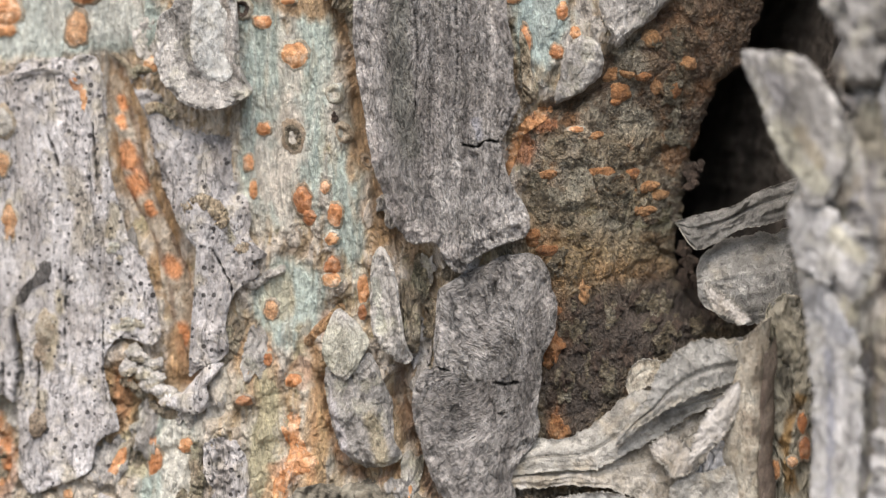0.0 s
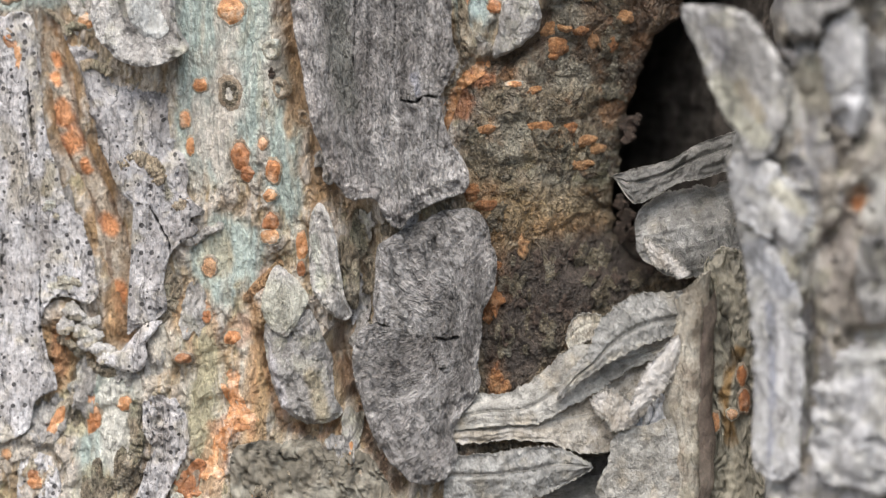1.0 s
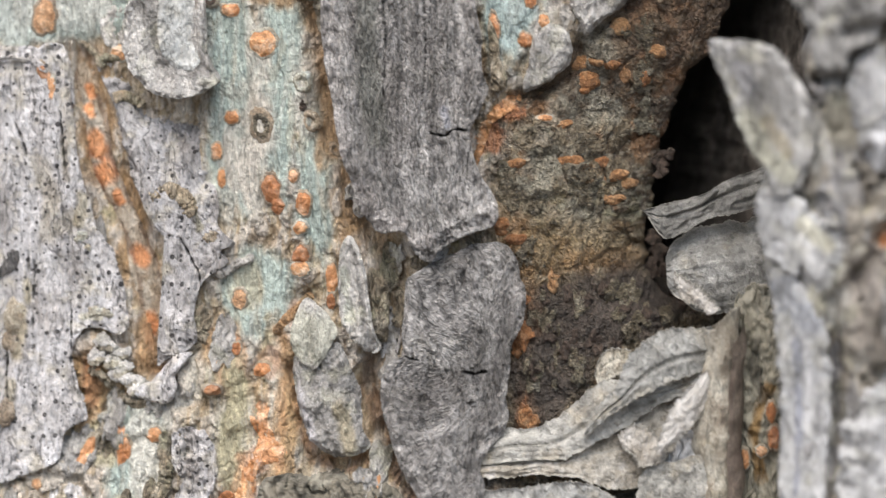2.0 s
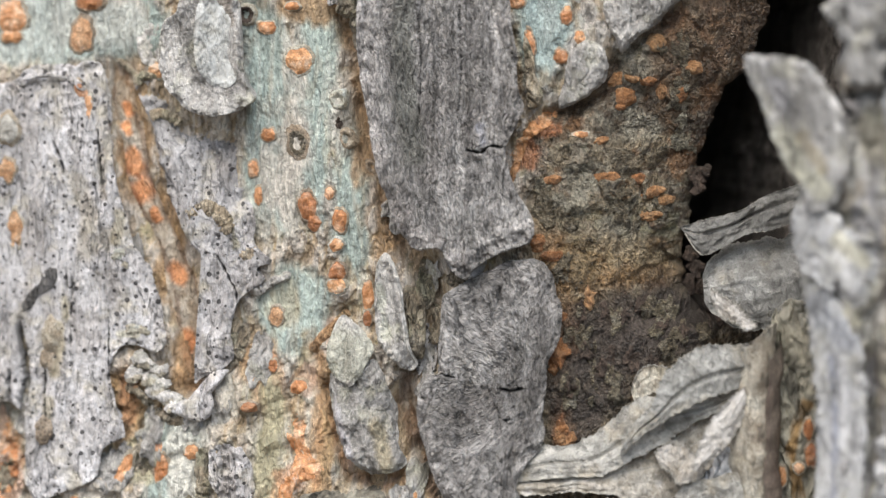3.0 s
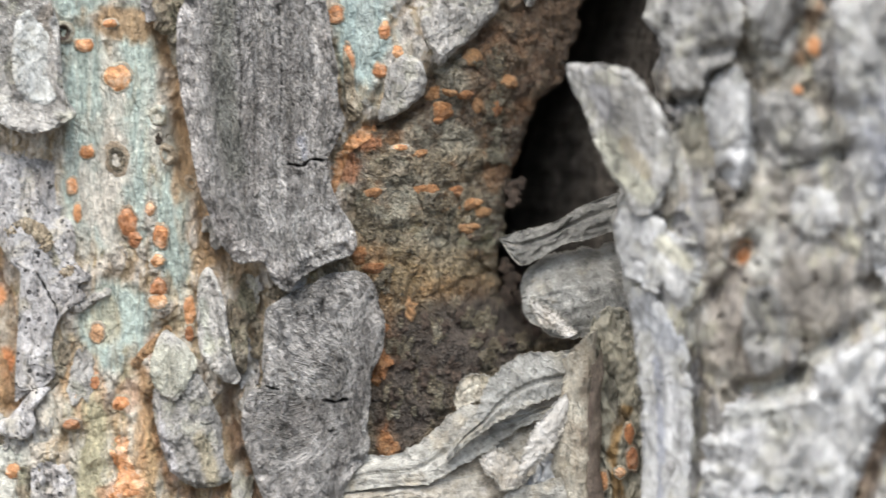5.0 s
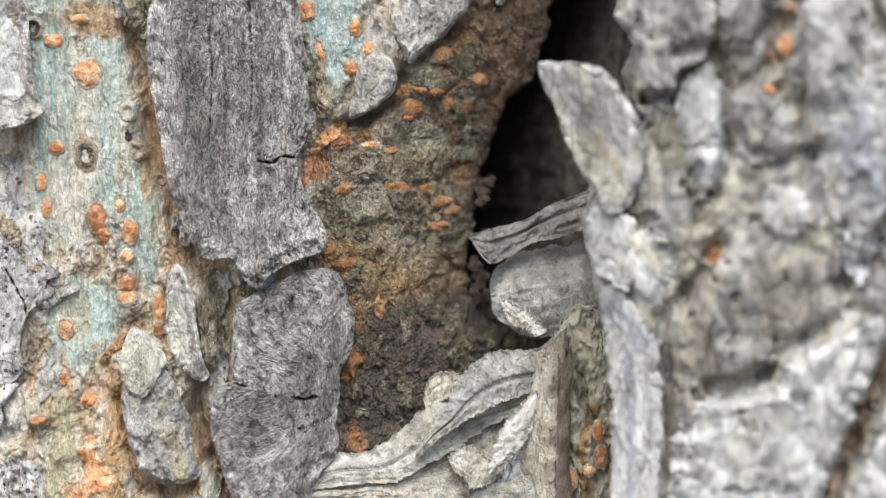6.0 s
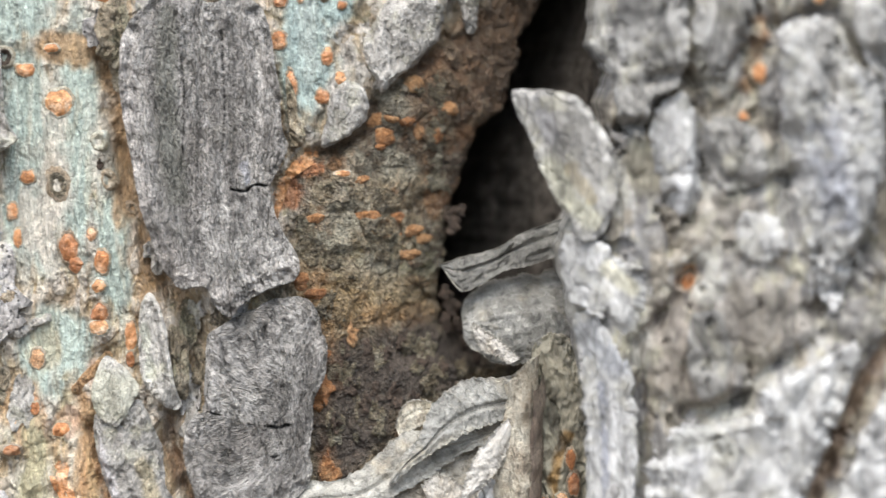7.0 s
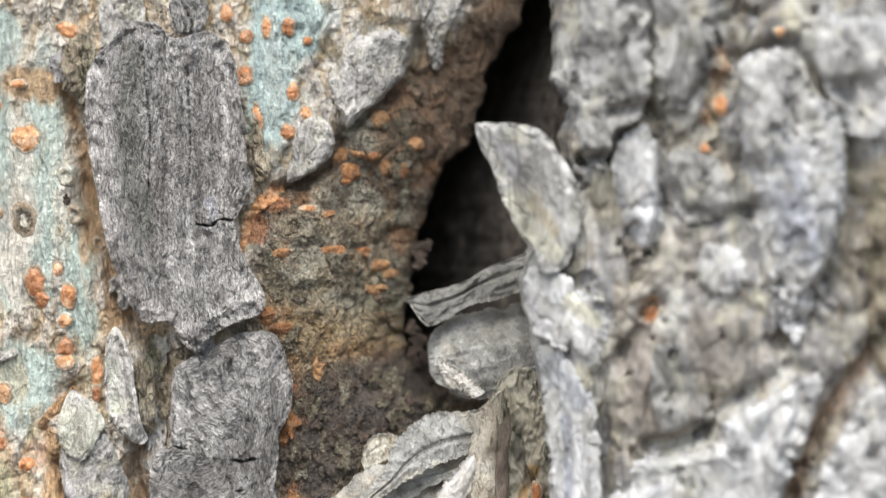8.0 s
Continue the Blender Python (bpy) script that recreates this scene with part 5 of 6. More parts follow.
on_ridge([(79.3, -27), (84.9, -23.6), (93.3, -21.9), (100, -16.6), (109.4, -11), (113.4, -9.2), (113.1, -13.7), (110.3, -21.4), (107.2, -30.1), (104, -38), (100, -46), (80, -46)], 2.4, CHALK, "broad chalky slanting bark plate", lift=0.6, seed=28, rough=0.2, dark=1.02, jag=0.8, merge=150, stains_and_shade=(([(84, -27), (89, -25), (92, -28)], 2.6, (0.2, 0.2, 0.24)),))
on_ridge([(109.8, -41.8), (113, -28.2), (117.8, -17.6), (123.7, -11.9), (131.5, -24.7), (131.4, -42.1)], 2.4, CHALK, "chalky bark plate at the ridge's end", lift=1.0, seed=29, rough=0.3, dark=1.02)
on_ridge([(113.7, 48.2), (122.3, 51.9), (129.9, 44.2), (130.8, 32.8), (121.2, 30), (115.5, 36.8)], 2.4, CHALK, "pale bark plate", lift=1.0, seed=30)
on_ridge([(122, 21.5), (127.7, 27.1), (133.4, 19.4), (133.4, -1.6), (125.7, -11.1), (121.9, -3.4)], 2.4, TAN, "buff bark plate", lift=0.6, seed=31)
on_ridge([(88.7, 27.5), (94, 28.4), (98.3, 24.5), (98.8, 18.7), (94.9, 16.4), (89.6, 18.8)], 1.0, OLD, "rounded bark lump", lift=0.5, seed=32)
on_ridge([(86.3, -5.4), (90, -3.5), (92.4, -9.3), (91.3, -17.1), (87.9, -19), (85.5, -13.1)], 1.0, OLD, "grey bark lump", lift=0.5, seed=33)
on_ridge([(94.8, 12.1), (98.6, 13.9), (102, 10), (101, 5.2), (96.6, 4.3), (93.8, 7.2)], 1.0, CHALK, "pale bark lump", lift=0.1, merge=60, seed=34)


# ---------------------------------------------------------------- lenticels
def lenticel(x, z, wide, high, lean=0.0, rim=RIM, heart=RUST, ground=stem_y, lift=0.25, hollow=False):
    """A corky pore: a cracked rim round a raised orange heart."""
    n = 26
    turn = np.linspace(0, 2 * np.pi, n, endpoint=False)[None, :]
    s = np.array([1.3, 1.15, 1.05, 0.97, 0.9, 0.8, 0.6, 0.35, 0.01])[:, None]
    up = np.array([-0.6, -0.05, 0.12, 0.2, 0.2, 0.4, 0.62, 0.7, 0.66])[:, None]
    if hollow:
        s = np.array([1.4, 1.2, 1.05, 0.9, 0.72, 0.55, 0.42, 0.25, 0.01])[:, None]
        up = np.array([-0.6, 0.05, 0.3, 0.45, 0.4, 0.0, -0.3, -0.4, -0.4])[:, None]
    wave = 1 + 0.3 * fbm(np.cos(turn) * 1.3 + x, np.sin(turn) * 1.3 + z, 3)
    a, b = wide * s * wave * np.cos(turn), high * s * wave * np.sin(turn)
    c, d = math.cos(radians(lean)), math.sin(radians(lean))
    px, pz = x + a * c - b * d, z + a * d + b * c
    tall = 0.35 + 0.28 * min(wide, high)
    py = ground(px, pz) * 0.5 + 0.5 * float(ground(np.array([x]), np.array([z]))[0]) - lift - tall * (up + 0.4 * fbm(px * 0.9, pz * 0.9, 2))
    me = sheet("lenticel", px, py, pz, [rim, heart], wrap=True)
    kinds = np.zeros((len(s) - 1, n), np.int32)
    kinds[3:] = 1
    me.polygons.foreach_set("material_index", kinds.ravel())
    return settle(part("lenticel", me, None), tree)


for spot in [(-24.3, 32.4, 2.5, 2.4), (-30, 19.2, 1.3, 1.2), (-32.9, 13.1, 1, 1.6), (-32, 8.3, 0.8, 1.8), (-22.7, 6.6, 1.8, 2.4), (-21.6, 3.6, 1.3, 1.6), (-16.8, 4, 1.3, 2.2), (-18.6, 8.9, 0.8, 1.1), (-17.4, -0.3, 1.2, 1.2), (-17.3, -5.1, 1.4, 1.7), (-17.4, -7.6, 1.7, 1.4), (-11.9, -9.4, 1.1, 2.6), (-12, -13.5, 0.8, 1.4), (-30.4, 38.3, 1.7, 1.2), (-25.6, 42.1, 1.2, 0.8), (-50.4, 31, 1.8, 1.5), (-63.2, 43.7, 2.3, 2.4), (-78.2, 40.6, 2.8, 3.3), (-78.3, 36.9, 2.1, 1.2)]:
    lenticel(*spot)
for spot in [(-56.2, -40.7, 1.1, 3, -25), (-49.3, -40.2, 1.3, 2.5, -10), (-43.5, -37.1, 1.3, 1.3, 0), (-62.5, -37.2, 0.8, 1.2, 0), (-24.4, -25.8, 1.5, 1.3, 0), (-59.5, -50.9, 1.5, 1.3, 0), (-29, -21.8, 1, 1.2, 0), (-32.8, -29, 1.5, 1, 0)]:
    lenticel(*spot)
for spot in [(23.8, 39.8, 1, 1.4, 0), (22.9, 32.8, 1.2, 1.4, 20), (26, 36.1, 1, 1.2, 0), (17.4, 35.1, 0.8, 2.4, 10), (15, 42.6, 1.4, 1.4, 0), (26.3, 19.1, 1.4, 0.6, 0), (15.5, 50.1, 1.1, 1.2, 0), (19.2, 51.7, 0.8, 1.8, 0), (23, 51.7, 1.1, 1.6, 0), (26.5, 49.1, 0.8, 0.7, 0), (15.2, 43.3, 1.2, 1.4, 0), (12, 54.3, 1, 1.6, 0), (23.9, 40.1, 0.8, 1.6, 0), (-16.5, 51.7, 2.3, 1.4, -20)]:
    lenticel(*spot)
for spot in [(32.6, 28.4, 1.8, 1.2, 0), (33.5, 25.4, 1.6, 1.4, 0), (39.6, 26.4, 1, 1.4, 0), (43.1, 25.9, 1, 1.6, 0), (39.1, 34.8, 1.4, 1.3, 0), (30.4, 11.4, 2, 0.8, 0), (35.9, 10.9, 1, 0.8, 0), (37.9, 8.3, 2, 0.9, 10), (39.9, 6.8, 1.8, 0.8, 0), (37.4, 4.1, 2, 0.8, 0), (18.6, 0, 1.3, 1.4, 0), (21.2, -2.3, 1.6, 0.8, 0), (22.1, -13, 1.4, 1, 0), (21.8, -20.1, 1.4, 1.6, 0), (22.9, -33.9, 1.2, 1.6, 0), (45.6, 30.3, 1.2, 1, 0)]:
    lenticel(*spot, rim=SIENNA, heart=SIENNA, lift=0.1)
for spot in [(-64.7, 37.2, 2.1, 3.2), (-28.5, -13.2, 1.2, 1.8)]:
    lenticel(*spot, heart=BUFF)
for spot in [(-78.1, 20.4, 1.8, 2.5), (-78.6, 12.9, 1.7, 2.1), (-77, 2.2, 1.4, 3.2)]:
    lenticel(*spot, heart=BUFF if spot[1] < 20 else VEIN, lift=2.5)
lenticel(-24.6, 17.8, 1.6, 2.5, 15, heart=CRUST, hollow=True)
for spot in [(-17.1, 25.5, 1.3, 1.5, 0), (-15.7, 18.5, 1.2, 1.5, 20), (-11.6, 13.3, 0.8, 1.2, 30)]:
    lenticel(*spot, heart=RIM, hollow=True)
lenticel(-64.3, 27.2, 1.0, 2.0, 25, lift=2.5)
lenticel(-63, 24.4, 1.0, 2.3, 5, lift=2.5)
for spot in [(-59.8, -50.3, 1.2, 1.7, 0), (-49.9, -36.8, 1.1, 1, 0), (-49.3, -40.1, 0.9, 1.9, -15), (-43.7, -37.6, 1.2, 1, 0), (-62.8, -37.1, 0.8, 0.9, 0), (-65, -46.2, 1, 1, 0), (-32.8, -52.8, 1.6, 3.5, -30), (-35, -56.4, 1.5, 3.2, -20), (-19.4, -53.2, 1, 1.5, 0), (-2.6, -45.9, 0.8, 2.4, 0)]:
    lenticel(*spot, heart=BUFF if spot[0] < -60 else RUST)
# shallow pores whose dark heart also stands for a deep hole's shade
for spot in [(-34.2, 40.7, 1.6, 1.6), (-79.9, 6.6, 1.5, 1.3), (-38.7, -13.1, 0.9, 1.1)]:
    lenticel(*spot, heart=KNOT, hollow=True)
for spot in [(-70, -17, 1.5, 2.7), (-70.6, -21.1, 1.3, 1.7), (-56.4, -4.5, 1.3, 1.4), (-57.4, -1.9, 1.1, 1.3), (-33.3, -1.8, 1.5, 1.3), (-54, -15.8, 2.3, 1.1), (-71, -33.6, 1.3, 2.1)]:
    lenticel(*spot, heart=RIM, lift=2.3)
for spot in [(86, 0.5, 1.3, 1.6), (97.8, 36.1, 1.2, 1.8), (95.1, 28.9, 0.8, 0.8), (107.7, 48.3, 0.8, 0.7)]:
    lenticel(*spot, ground=ridge_y, lift=1.0)


chip(-17.2, 21.2, 0.5, KNOT, 0.3, -53.3, 0.1, 1.7)
# orange cork down the runnel
plate("bark_flake", [(-27.8, -46.3), (-26.8, -41.0), (-24.8, -38.3), (-26.1, -35.3), (-26.6, -31.8), (-24.6, -30.2), (-23.0, -32.0), (-23.2, -35.0), (-21.0, -37.7), (-18.7, -40.5), (-20.8, -42.2), (-23.8, -43.1), (-25.0, -46.7)], 0.35, RUST, "flat orange cork patch in the runnel", lift=-0.1, hug=0.95, rough=0.35, jag=0.35, seed=103.0, streak=0.2, cup=-0.3)
for spot in [(-28, -48.1, 1.9, 2.2, -15), (-32.2, -51.8, 2.1, 3.7, -20), (-30.2, -56.4, 1.9, 2.1, 0), (-15.6, -54, 2.5, 1.5, 0), (-80.7, -35.9, 3, 2.3, 0), (-78.1, -41.1, 2.3, 3.1, 0), (-82, -43.2, 2.6, 2.8, 0), (-80, -48.5, 3.3, 2.3, 0)]:
    chip(spot[0], spot[1], 0.55 * (spot[2] + spot[3]), RUST, 0.3, 100 + spot[0] * 3.7, -0.15, 1.3)
plate("bark_flake", [(21.6, 23.1), (21.8, 21.5), (19.8, 20.2), (18.1, 19.4), (16.6, 17.4), (15.8, 14.9), (14.5, 11.2), (13.3, 11.4), (12.9, 14.3), (14.0, 16.6), (15.4, 18.6), (16.6, 20.4), (18.1, 22.2), (19.9, 23.0)], 0.5, RUST, "orange cork patch beside the thick plate", lift=-0.1, hug=0.9, rough=0.45, jag=0.3, seed=140.0, streak=0.2, cup=-0.5)
# short corky dashes across the brown face
for n in range(14):
    x, z = dice.uniform(19, 46), dice.uniform(-8, 46)
    if 20 + 1.15 * max(z - 20, 0) < x < lip_at(np.array([z]))[0] - 1.5:
        lenticel(x, z, dice.uniform(0.7, 1.7), dice.uniform(0.4, 0.8), dice.uniform(-15, 20), rim=SIENNA, heart=SIENNA, lift=0.1)
# crumbs of dark decayed wood under the face
for n in range(46):
    x, z = dice.uniform(24, 50), dice.uniform(-30, -11)
    if z > -46 + 0.62 * x - 1:
        chip(x, z, dice.uniform(0.5, 1.5), dice.choice((KNOT, KNOT, CRUST)), dice.uniform(0.4, 1.1), 200 + n * 1.3)
# rusty lumps beside the slate plate
for spot in [(22.3, -19.4, 1.4, 1.7), (21.5, -22, 0.9, 1), (23, -33.7, 1.4, 1.9), (24.5, -34.7, 0.8, 1.1), (27.3, -9.8, 1.2, 0.8)]:
    chip(spot[0], spot[1], 0.5 * (spot[2] + spot[3]), SIENNA, 0.8, 170 + spot[0] * 2.9)
# crumbs hanging on the broken edge
for cx, cz, size in ((46.2, 10.6, 1.4), (45.8, 8.6, 1.3), (47.4, 11.6, 0.9), (44.4, -3.4, 1.2), (45.6, -6.2, 1.5), (46.4, -9.4, 1.3), (44.2, -8.8, 1.6), (48.2, -12, 1.3)):
    turn = np.linspace(0, 2 * np.pi, 16, endpoint=False)
    loop = np.stack([cx + size * np.cos(turn) * (1 + 0.4 * np.sin(3 * turn + cz)), cz + size * 1.2 * np.sin(turn)], -1)
    plate("bark_flake", loop, 1.6, KNOT, "", bow=lambda x, z: 15 + 0 * x, rough=0.6, seed=cx)

# ---------------------------------------------------------------- dry leaves in the hollow
def leaf(base, tip, wide, facing, label, blade=LEAF, curl=0.0, bend=0.0, wave=0.4, teeth=0.045, seed=0.0, veins=9, blunt=0.75, ridged=0.1, torn=0.25, grooves=0.0):
    """A dry toothed leaf from base to tip (mm); facing: the way its upper side looks; curl: how far its sides roll up, in radians;
    bend: how far its middle stands off the straight way, as a share of its length."""
    base, tip, facing = Vector(base), Vector(tip), Vector(facing)
    along = tip - base
    length = along.length
    along.normalize()
    up = (facing - along * facing.dot(along)).normalized()
    side = along.cross(up)
    rows, cols = 90, 41
    t = np.linspace(0.0, 1, rows)[:, None]
    s = np.linspace(-1, 1, cols)[None, :]
    half = wide * np.sin(np.pi * np.clip(t, 0.004, 0.996) ** 0.85) ** blunt
    saw = (t * 34) % 1.0
    half = half * (1 + teeth * (saw - 0.5) * 2) * (1 + torn * fbm(t * 7 + seed, s * 0.8 + seed, 4))
    flat = s * half
    # veins leave the midrib aslant
    phase = (t - 0.28 * np.abs(s) * wide / length * 2) * veins
    ribs = np.abs((phase % 1.0) - 0.5) * 2
    dip = -ridged * (1 - ribs) ** 2 * (np.abs(s) > 0.06) + 0.22 * np.exp(-((s / 0.05) ** 2))
    dip = dip + grooves * perlin(s * 17 + 2 * fbm(t * 3, s * 2, 2), t * 4 + seed)
    angle = curl * s + 1e-6
    radius = half / (abs(curl) + 1e-3)
    sx = np.where(abs(curl) > 0.05, radius * np.sin(np.abs(angle)) * np.sign(s), flat)
    sy = np.where(abs(curl) > 0.05, radius * (1 - np.cos(angle)) * np.sign(curl), 0 * flat)
    lift = sy + dip + wave * (fbm(t * 3 + seed, s * 1.2 + seed, 3) * 2 + np.abs(s) ** 2 * perlin(t * 9 + seed, s * 2) * 2) + bend * length * (4 * t * (1 - t))
    go = t * length
    thick = 0.18
    top = [np.array(base)[n] + np.array(along)[n] * go + np.array(side)[n] * sx + np.array(up)[n] * lift for n in range(3)]
    low = [a - np.array(up)[n] * thick for n, a in enumerate(top)]
    x, y, z = (np.concatenate([a, b[:, ::-1]], 1) for a, b in zip(top, low))
    ob = thing("dry_leaf", *base, label, "leaf", "dry leaves in the hollow")
    settle(part("blade", sheet("blade", x, y, z, blade, wrap=True), None), ob)
    # the dry pale margin
    spin = np.linspace(0, 2 * np.pi, 6, endpoint=False)[None, :]
    for m in (0, cols - 1):
        rim = [a[3:-3, m][:, None] + 0.09 * (np.cos(spin) * np.array(side)[n] + np.sin(spin) * np.array(up)[n]) for n, a in enumerate(top)]
        settle(part("margin", sheet("margin", *rim, VEIN, wrap=True), None, "pale dry margin"), ob)
    return ob



def torn_leaf(upper, lower, near, label, blade, lean=1.0, bulge=0.6, crease=0.5, at=0.45, veins=11, ridged=0.16, teeth=0.3, wave=0.4, seed=0.0, rib=True):
    """A piece of dry leaf between two margins, each a line of (x, z); near: its depth at the start, middle and end; lean: how far
    the lower margin stands off; crease, at: the depth of the midrib's fold and where it runs between the margins."""
    rows, cols = 130, 43
    t, s = np.linspace(0, 1, rows)[:, None], np.linspace(0, 1, cols)[None, :]
    up_, low_ = smooth_loop(upper, rows, closed=False), smooth_loop(lower, rows, closed=False)
    saw = ((t * 26 + 0.3 * fbm(t * 9, t * 0 + seed, 2)) % 1.0 - 0.5) * teeth + 0.6 * teeth * fbm(t * 22 + seed, 0 * t, 3) * 3
    cross = up_ - low_
    cross = cross / np.maximum(np.hypot(cross[:, 0], cross[:, 1]), 0.3)[:, None]
    up_, low_ = up_ + cross * saw, low_ - cross * saw
    x, z = (up_[:, n : n + 1] * (1 - s) + low_[:, n : n + 1] * s for n in (0, 1))
    y = np.interp(t, [0, 0.5, 1], near) - lean * s - bulge * np.sin(np.pi * s) + crease * np.exp(-(((s - at) / 0.06) ** 2))
    side = np.abs(s - at)
    ribs = np.abs(((t + 0.16 * side + 0.02 * fbm(t * 8 + seed, s * 4, 2)) * veins % 1.0) - 0.5) * 2
    y = y - ridged * (1 - ribs) ** 3 * (side > 0.05) - wave * (fbm(t * 4 + seed, s * 2 + seed, 4) + 0.5 * perlin(t * 16 + seed, s * 5))
    y = y - 0.35 * np.maximum(np.abs(s - 0.5) * 2 - 0.85, 0) / 0.15 * (0.6 + perlin(t * 12 + seed, 0 * s))
    x, y, z = (np.concatenate([a, a[:, ::-1] + d], 1) for a, d in ((x, 0), (y, 0.2), (z, 0)))
    ob = thing("dry_leaf", float(x[0, 0]), float(y[0, 0]), float(z[0, 0]), label, "leaf", "dry leaves in the hollow")
    settle(part("blade", sheet("blade", x, y, z, blade, wrap=True), None), ob)
    spin = np.linspace(0, 2 * np.pi, 6, endpoint=False)[None, :]
    for name, m, r in (("margin", 0, 0.1), ("margin", cols - 1, 0.1)) + ((("midrib", int(at * cols), 0.2),) if rib else ()):
        line = [a[2:-2, m][:, None] for a in (x, y, z)]
        settle(part(name, sheet(name, line[0] + r * np.cos(spin), line[1] - r * np.sin(spin), line[2] + 0.5 * r * np.cos(spin), VEIN, wrap=True), None), ob)
    return ob


torn_leaf([(49.0, -8.0), (51.8, -9.4), (54.6, -11.4), (57.4, -14.2)], [(49.4, -10.2), (51.2, -13.0), (53.6, -13.6), (55.4, -15.0)], (0.5, -1.2, -3.2), "pale broken margin of a dry leaf", BLEACHED, crease=0.0, ridged=0.06, wave=0.5, lean=0.4, bulge=0.5, teeth=0.5, rib=False, seed=1.0)
torn_leaf([(33.9, -35.1), (36.6, -30.4), (39.3, -27.4), (41.4, -22.4), (45.3, -18.9), (48.8, -17.5), (56, -17.4)], [(34.2, -35.8), (38.1, -32.4), (42.8, -29.4), (47.5, -27.0), (51.1, -25.8), (56, -24.4)], (-8.0, -6.0, -2.0), "veined grey dry leaf slanting up from the litter", ASHEN, lean=1.6, bulge=0.9, crease=0.7, at=0.62, veins=13, ridged=0.3, seed=3.0)
torn_leaf([(35.2, -26.4), (36.2, -23.0), (38.4, -21.4), (41.6, -21.8)], [(36, -28.4), (37.4, -27), (39.5, -26), (41.8, -24.6)], (-1.5, -1.5, -1.2), "small buff leaf fragment", ROLL, crease=0.2, ridged=0.05, lean=0.6, bulge=0.3, rib=False, seed=5.0, teeth=0.2, wave=0.3)
torn_leaf([(14, -37.6), (19.1, -35.2), (25.0, -35.0), (30.4, -32.0), (34.4, -28.4), (38, -26.6), (44, -27.4), (55, -25.2)], [(13, -41.5), (23.8, -40.4), (30.3, -40.1), (35.7, -37.4), (41.6, -34.4), (46.3, -31.2), (55, -27.4)], (-6.6, -5.2, -1.0), "long broad buff-grey dry leaf curving through the litter", LEAF, lean=2.0, bulge=0.8, crease=0.35, at=0.55, veins=15, ridged=0.1, wave=0.5, seed=7.0)
torn_leaf([(14, -39.5), (24, -39.0), (30.5, -38.6), (36.2, -35.8), (42, -32.8), (47, -29.8), (55, -26.6)], [(15, -43.4), (20.2, -43.6), (24.9, -43.0), (32.6, -43.6), (38, -45.6), (43.4, -45.2), (48.8, -39.6), (55, -33)], (-6.9, -4.8, -0.5), "buff dry leaf with a torn lower edge", BUFFY, lean=2.2, bulge=0.6, crease=0.3, at=0.4, veins=14, ridged=0.12, wave=0.6, seed=9.0)
torn_leaf([(55.2, -24.4), (51.8, -27.6), (48.8, -31.6), (47.0, -36.3), (46.6, -38.9)], [(56, -27.0), (54.6, -31), (52.6, -34.2), (50.4, -36.4), (47.4, -38.7)], (-5.5, -8.0, -9.0), "small bleached curled dry leaf", BLEACHED, lean=-0.8, bulge=0.6, crease=0.0, ridged=0.04, rib=False, seed=11.0)

torn_leaf([(39.6, -36.2), (42.5, -34.2), (45.6, -35.2), (47.6, -37.4)], [(40.6, -38.2), (42.6, -39.6), (43.8, -41.4), (47.2, -40.6)], (-6.2, -6.6, -6.4), "bleached torn leaf fragment", BLEACHED, crease=0.0, ridged=0.05, wave=0.5, lean=0.8, bulge=0.3, teeth=0.5, rib=False, seed=17.0)
torn_leaf([(43.2, 2.2), (47.6, 3.6), (53.7, 5.2), (58.7, 8.0), (66, 10.6)], [(44.2, 1.4), (47.2, -2.4), (50.6, -1.4), (55.2, 1.2), (59.7, 2.1), (66, 4.2)], (7, 6, 5), "narrow twisted dry leaf across the hollow", DULL, lean=1.8, bulge=0.4, crease=0.9, at=0.4, veins=9, ridged=0.12, wave=1.3, teeth=0.12, seed=15.0)
torn_leaf([(14.5, -45.5), (22.9, -45.0), (28.4, -44.2), (33.8, -44.4), (39.8, -47.4)], [(14, -53), (23.9, -53.4), (30.5, -52.9), (34.9, -51.1), (40.2, -48.2)], (-10.6, -9, -6.5), "grey-green dry leaf low in the litter", ASHEN, lean=0.6, bulge=0.8, teeth=0.25, wave=0.8, seed=13.0)


def fragment(outline, near, lean, label, blade, seed):
    """A flat torn scrap of dry leaf; near: its depth; lean: how far it tips back per millimetre of height."""
    x0, z0 = np.array(outline).mean(0)
    ob = thing("leaf_fragment", x0, near, z0, label, "leaf fragment", "dry leaves in the hollow")
    return plate("blade", outline, 0.3, blade, bow=lambda x, z: near + lean * (z - z0) - 0.5 * fbm(x * 0.3 + seed, z * 0.3, 3), parent=ob, rough=0.15, jag=0.4, seed=seed, streak=0.3)


fragment([(43.6, -43.0), (46.2, -41.2), (49.5, -40.7), (53.3, -39.5), (54.9, -42.2), (54.6, -55), (44.5, -56), (40.6, -52.6), (42.6, -47.3)], -6.2, 0.05, "weathered grey leaf scrap", LEAF, 13.0)
leaf((75, 9, -7.0), (47.4, 6, -8.5), 9.4, (-0.2, -1, 0.3), "domed grey dry leaf lying in the hollow", ASHEN, curl=-0.75, bend=0.16, seed=1.0, teeth=0.02, blunt=0.28, ridged=0.05, veins=26, grooves=0.6, torn=0.18)
leaf((26, -3, -41), (58, 2.5, -31), 5.0, (0.0, -0.7, 0.7), "dark dry leaf under the litter", DULL, curl=0.4, seed=9.0)
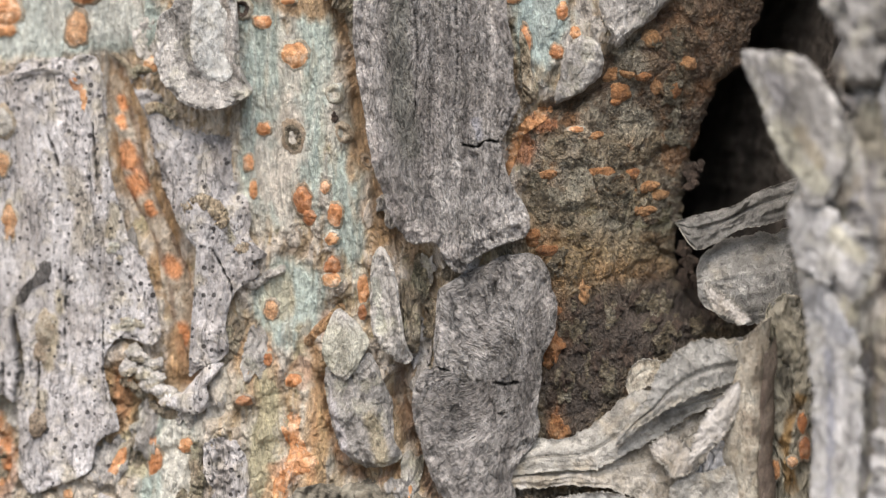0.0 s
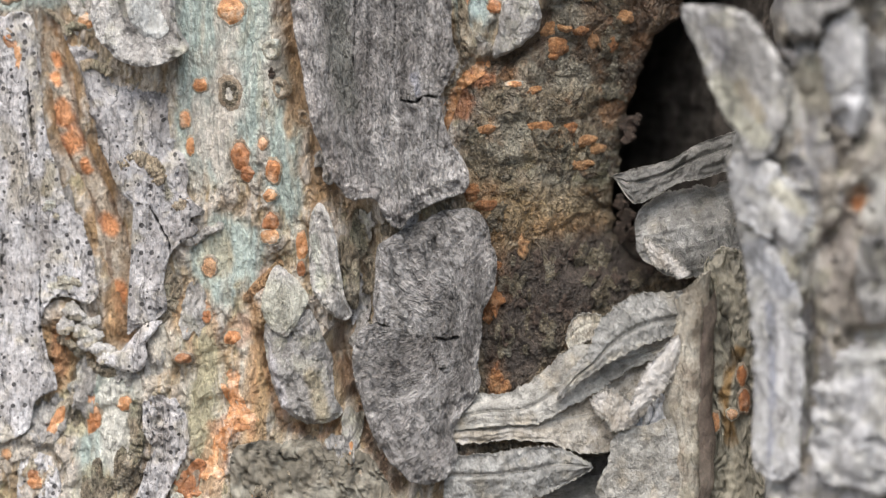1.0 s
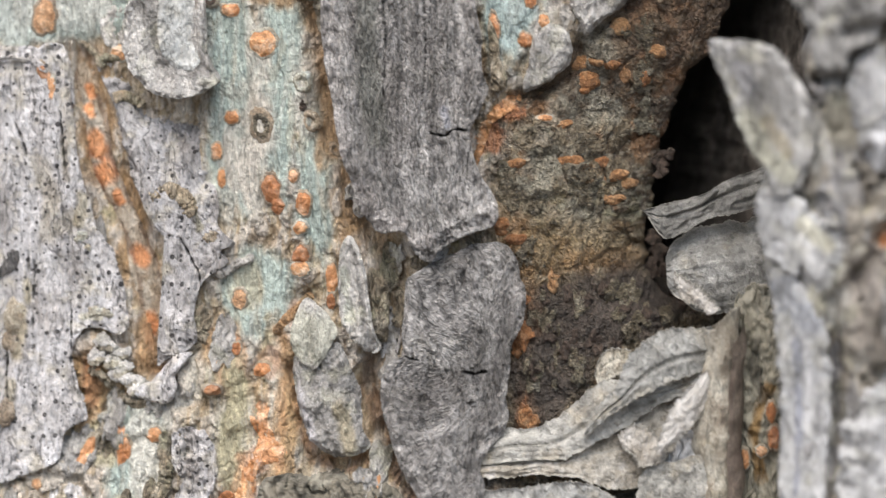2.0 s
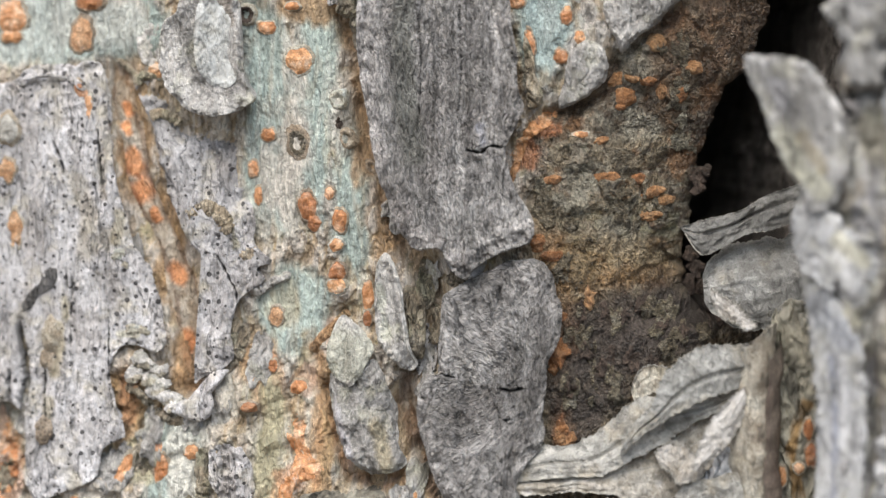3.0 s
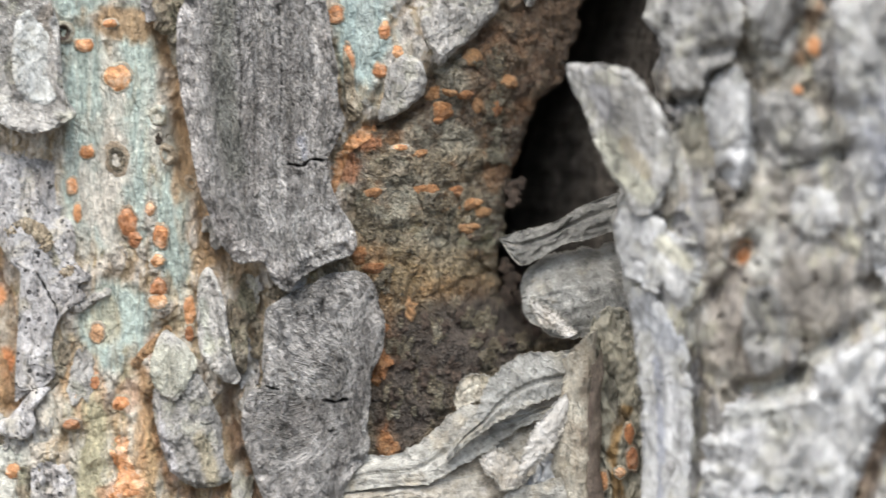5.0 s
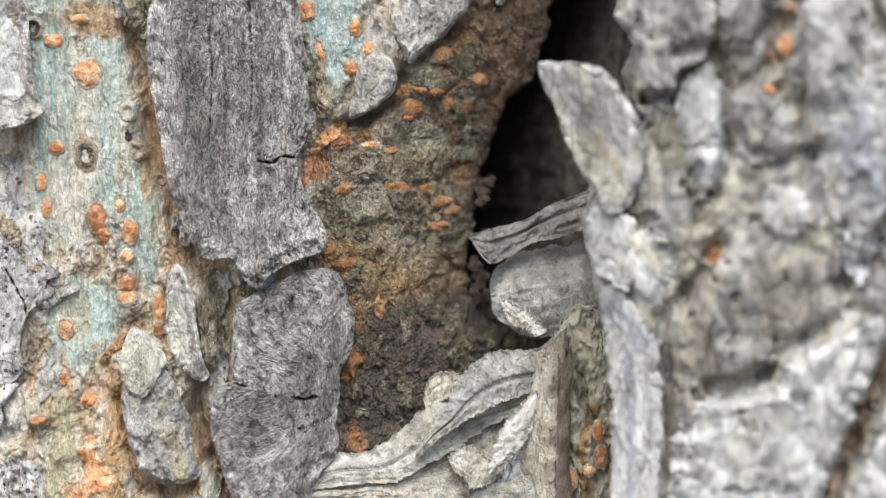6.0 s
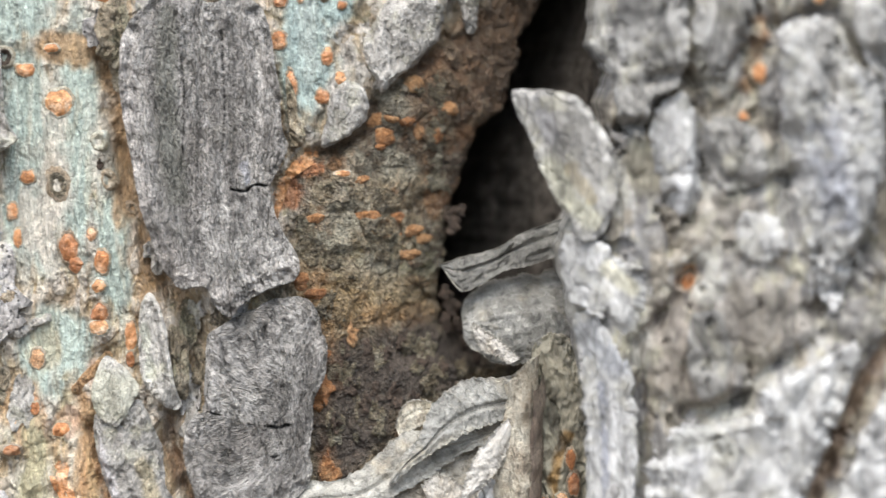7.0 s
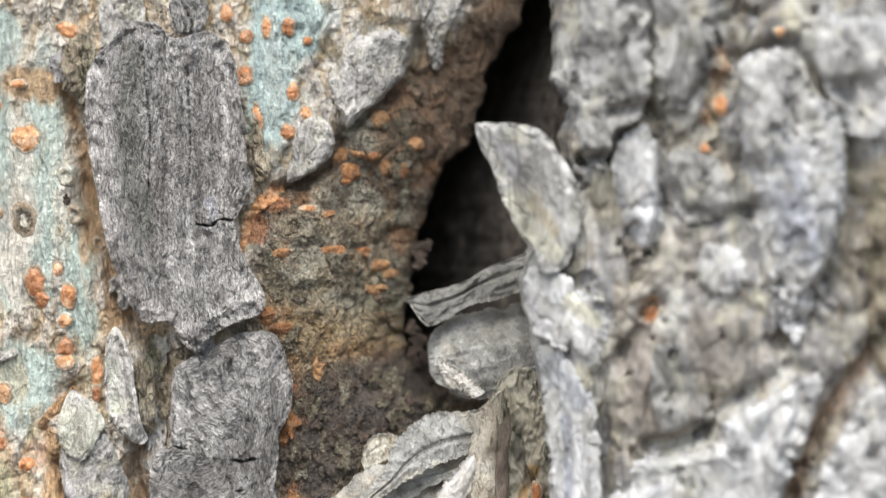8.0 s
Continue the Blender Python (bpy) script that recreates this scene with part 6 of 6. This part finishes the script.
leaf((30, 0, -54), (60, 2.5, -46), 7.0, (0.0, -0.6, 0.8), "dark dry leaf under the litter", DULL, curl=0.4, seed=11.0)

# the side of the ridge behind the rolled leaf, mossy and flaking
plate("bark_plate", [(60.1, -12.2), (65.5, -10.2), (70.4, -16.1), (71.4, -32.1), (71.3, -52.2), (69.3, -60.4), (59.4, -60.6), (58.9, -46.4), (59.3, -26.2)], 4.0, CHALK, "olive mossy bark on the ridge's inner side", stains_and_shade=(([(65.5, -12.1), (65.9, -56.4)], 14, (0.12, 0.17, 0.34)), ([(63.5, -20.2), (63, -26.2), (65.4, -30.2)], 1.5, 0.6), ([(68.4, -16.1), (68.9, -28.1)], 1.2, 0.5), ([(65.4, -28.2), (63.4, -36.2), (64.4, -44.3)], 1.4, (0.0, 0.3, 0.6))), bow=lambda x, z: 4 - 0.25 * (x - 60), seed=50.0, rough=1.2, jag=0.4, dark=0.85)
plate("bark_plate", [(43.4, -56.6), (45.5, -48.5), (48.2, -40.4), (52, -35.4), (54.9, -41.3), (55.4, -56.4)], 2.0, CHALK, "grey bark slab below the litter", bow=lambda x, z: -2 + 0 * x, seed=51.0, rough=1.0, jag=0.5, dark=1.35)
for spot in [(66.3, -32.2, 0.9, 1.8), (66.8, -36.7, 1, 2), (64.6, -39.2, 1, 1), (61.6, -40.8, 0.8, 1.8)]:
    lenticel(*spot, ground=lambda x, z: -1.2 - 0.25 * (x - 60), lift=0.5)

# a leaf rolled into a brown tube, upright before the hollow
turn = np.linspace(0, 2.2 * np.pi, 48)[None, :]
h = np.linspace(0, 1, 90)[:, None]
tube_r = 4.1 + 1.6 * fbm(h * 4, np.cos(turn), 3) - 0.25 * turn / 6.28
tz = -62 + h * 46 + 2.6 * np.cos(turn + 2.2) * step(0.85, 1.0, h) + 0.6 * fbm(turn * 2, h * 2, 3)
tx = 56.0 + 1.6 * h + tube_r * np.cos(turn + 2.2) * (1 - 0.25 * h) + 1.6 * fbm(h * 3, 2.0, 3)
ty = -3 + tube_r * np.sin(turn + 2.2) * 0.9
roll_leaf = thing("rolled_leaf", 56, -3, -62, "brown dead leaf rolled into an upright tube", "leaf")
settle(part("roll", sheet("roll", np.concatenate([tx, tx * 0 + tx], 1)[:, :48], ty, tz, ROLL), None), roll_leaf)

fa = np.linspace(-1.15, 0.3, 24)[None, :]
fr = 4.5 + 1.2 * fbm(h * 4 + 3, fa * 0.4, 3)
fx = 56.6 + 1.6 * h + fr * np.cos(fa) * (1 - 0.25 * h) + 1.6 * fbm(h * 3, 2.0, 3)
settle(part("outer_fold", sheet("outer_fold", fx, -3 + fr * np.sin(fa) * 0.9, -62 + h * (44 + 1.5 * np.cos(3 * fa)), FOLD), None, "dark brown outer fold"), roll_leaf)
ea = np.linspace(0, 2 * np.pi, 8, endpoint=False)[None, :]
settle(part("leaf_margin", sheet("leaf_margin", tx[:, -1:] + 0.3 * np.cos(ea), ty[:, -1:] + 0.3 * np.sin(ea), tz[:, -1:] + 0 * ea, VEIN, wrap=True), None, "pale dry margin"), roll_leaf)

# ---------------------------------------------------------------- the ground
gr, gt = np.meshgrid(np.concatenate([[0.01], np.geomspace(200, 3.0e6, 40)]), np.linspace(0, 2 * np.pi, 64, endpoint=False), indexing="ij")
ground = new("ground", sheet("ground", gr * np.cos(gt), gr * np.sin(gt), -1000 + 12 * fbm(gr * np.cos(gt) * 0.002, gr * np.sin(gt) * 0.002, 3) * (gr < 5000), GROUND, wrap=True))
tagged(ground, "bare soil with leaf mould under the tree", "ground", kind="structure")
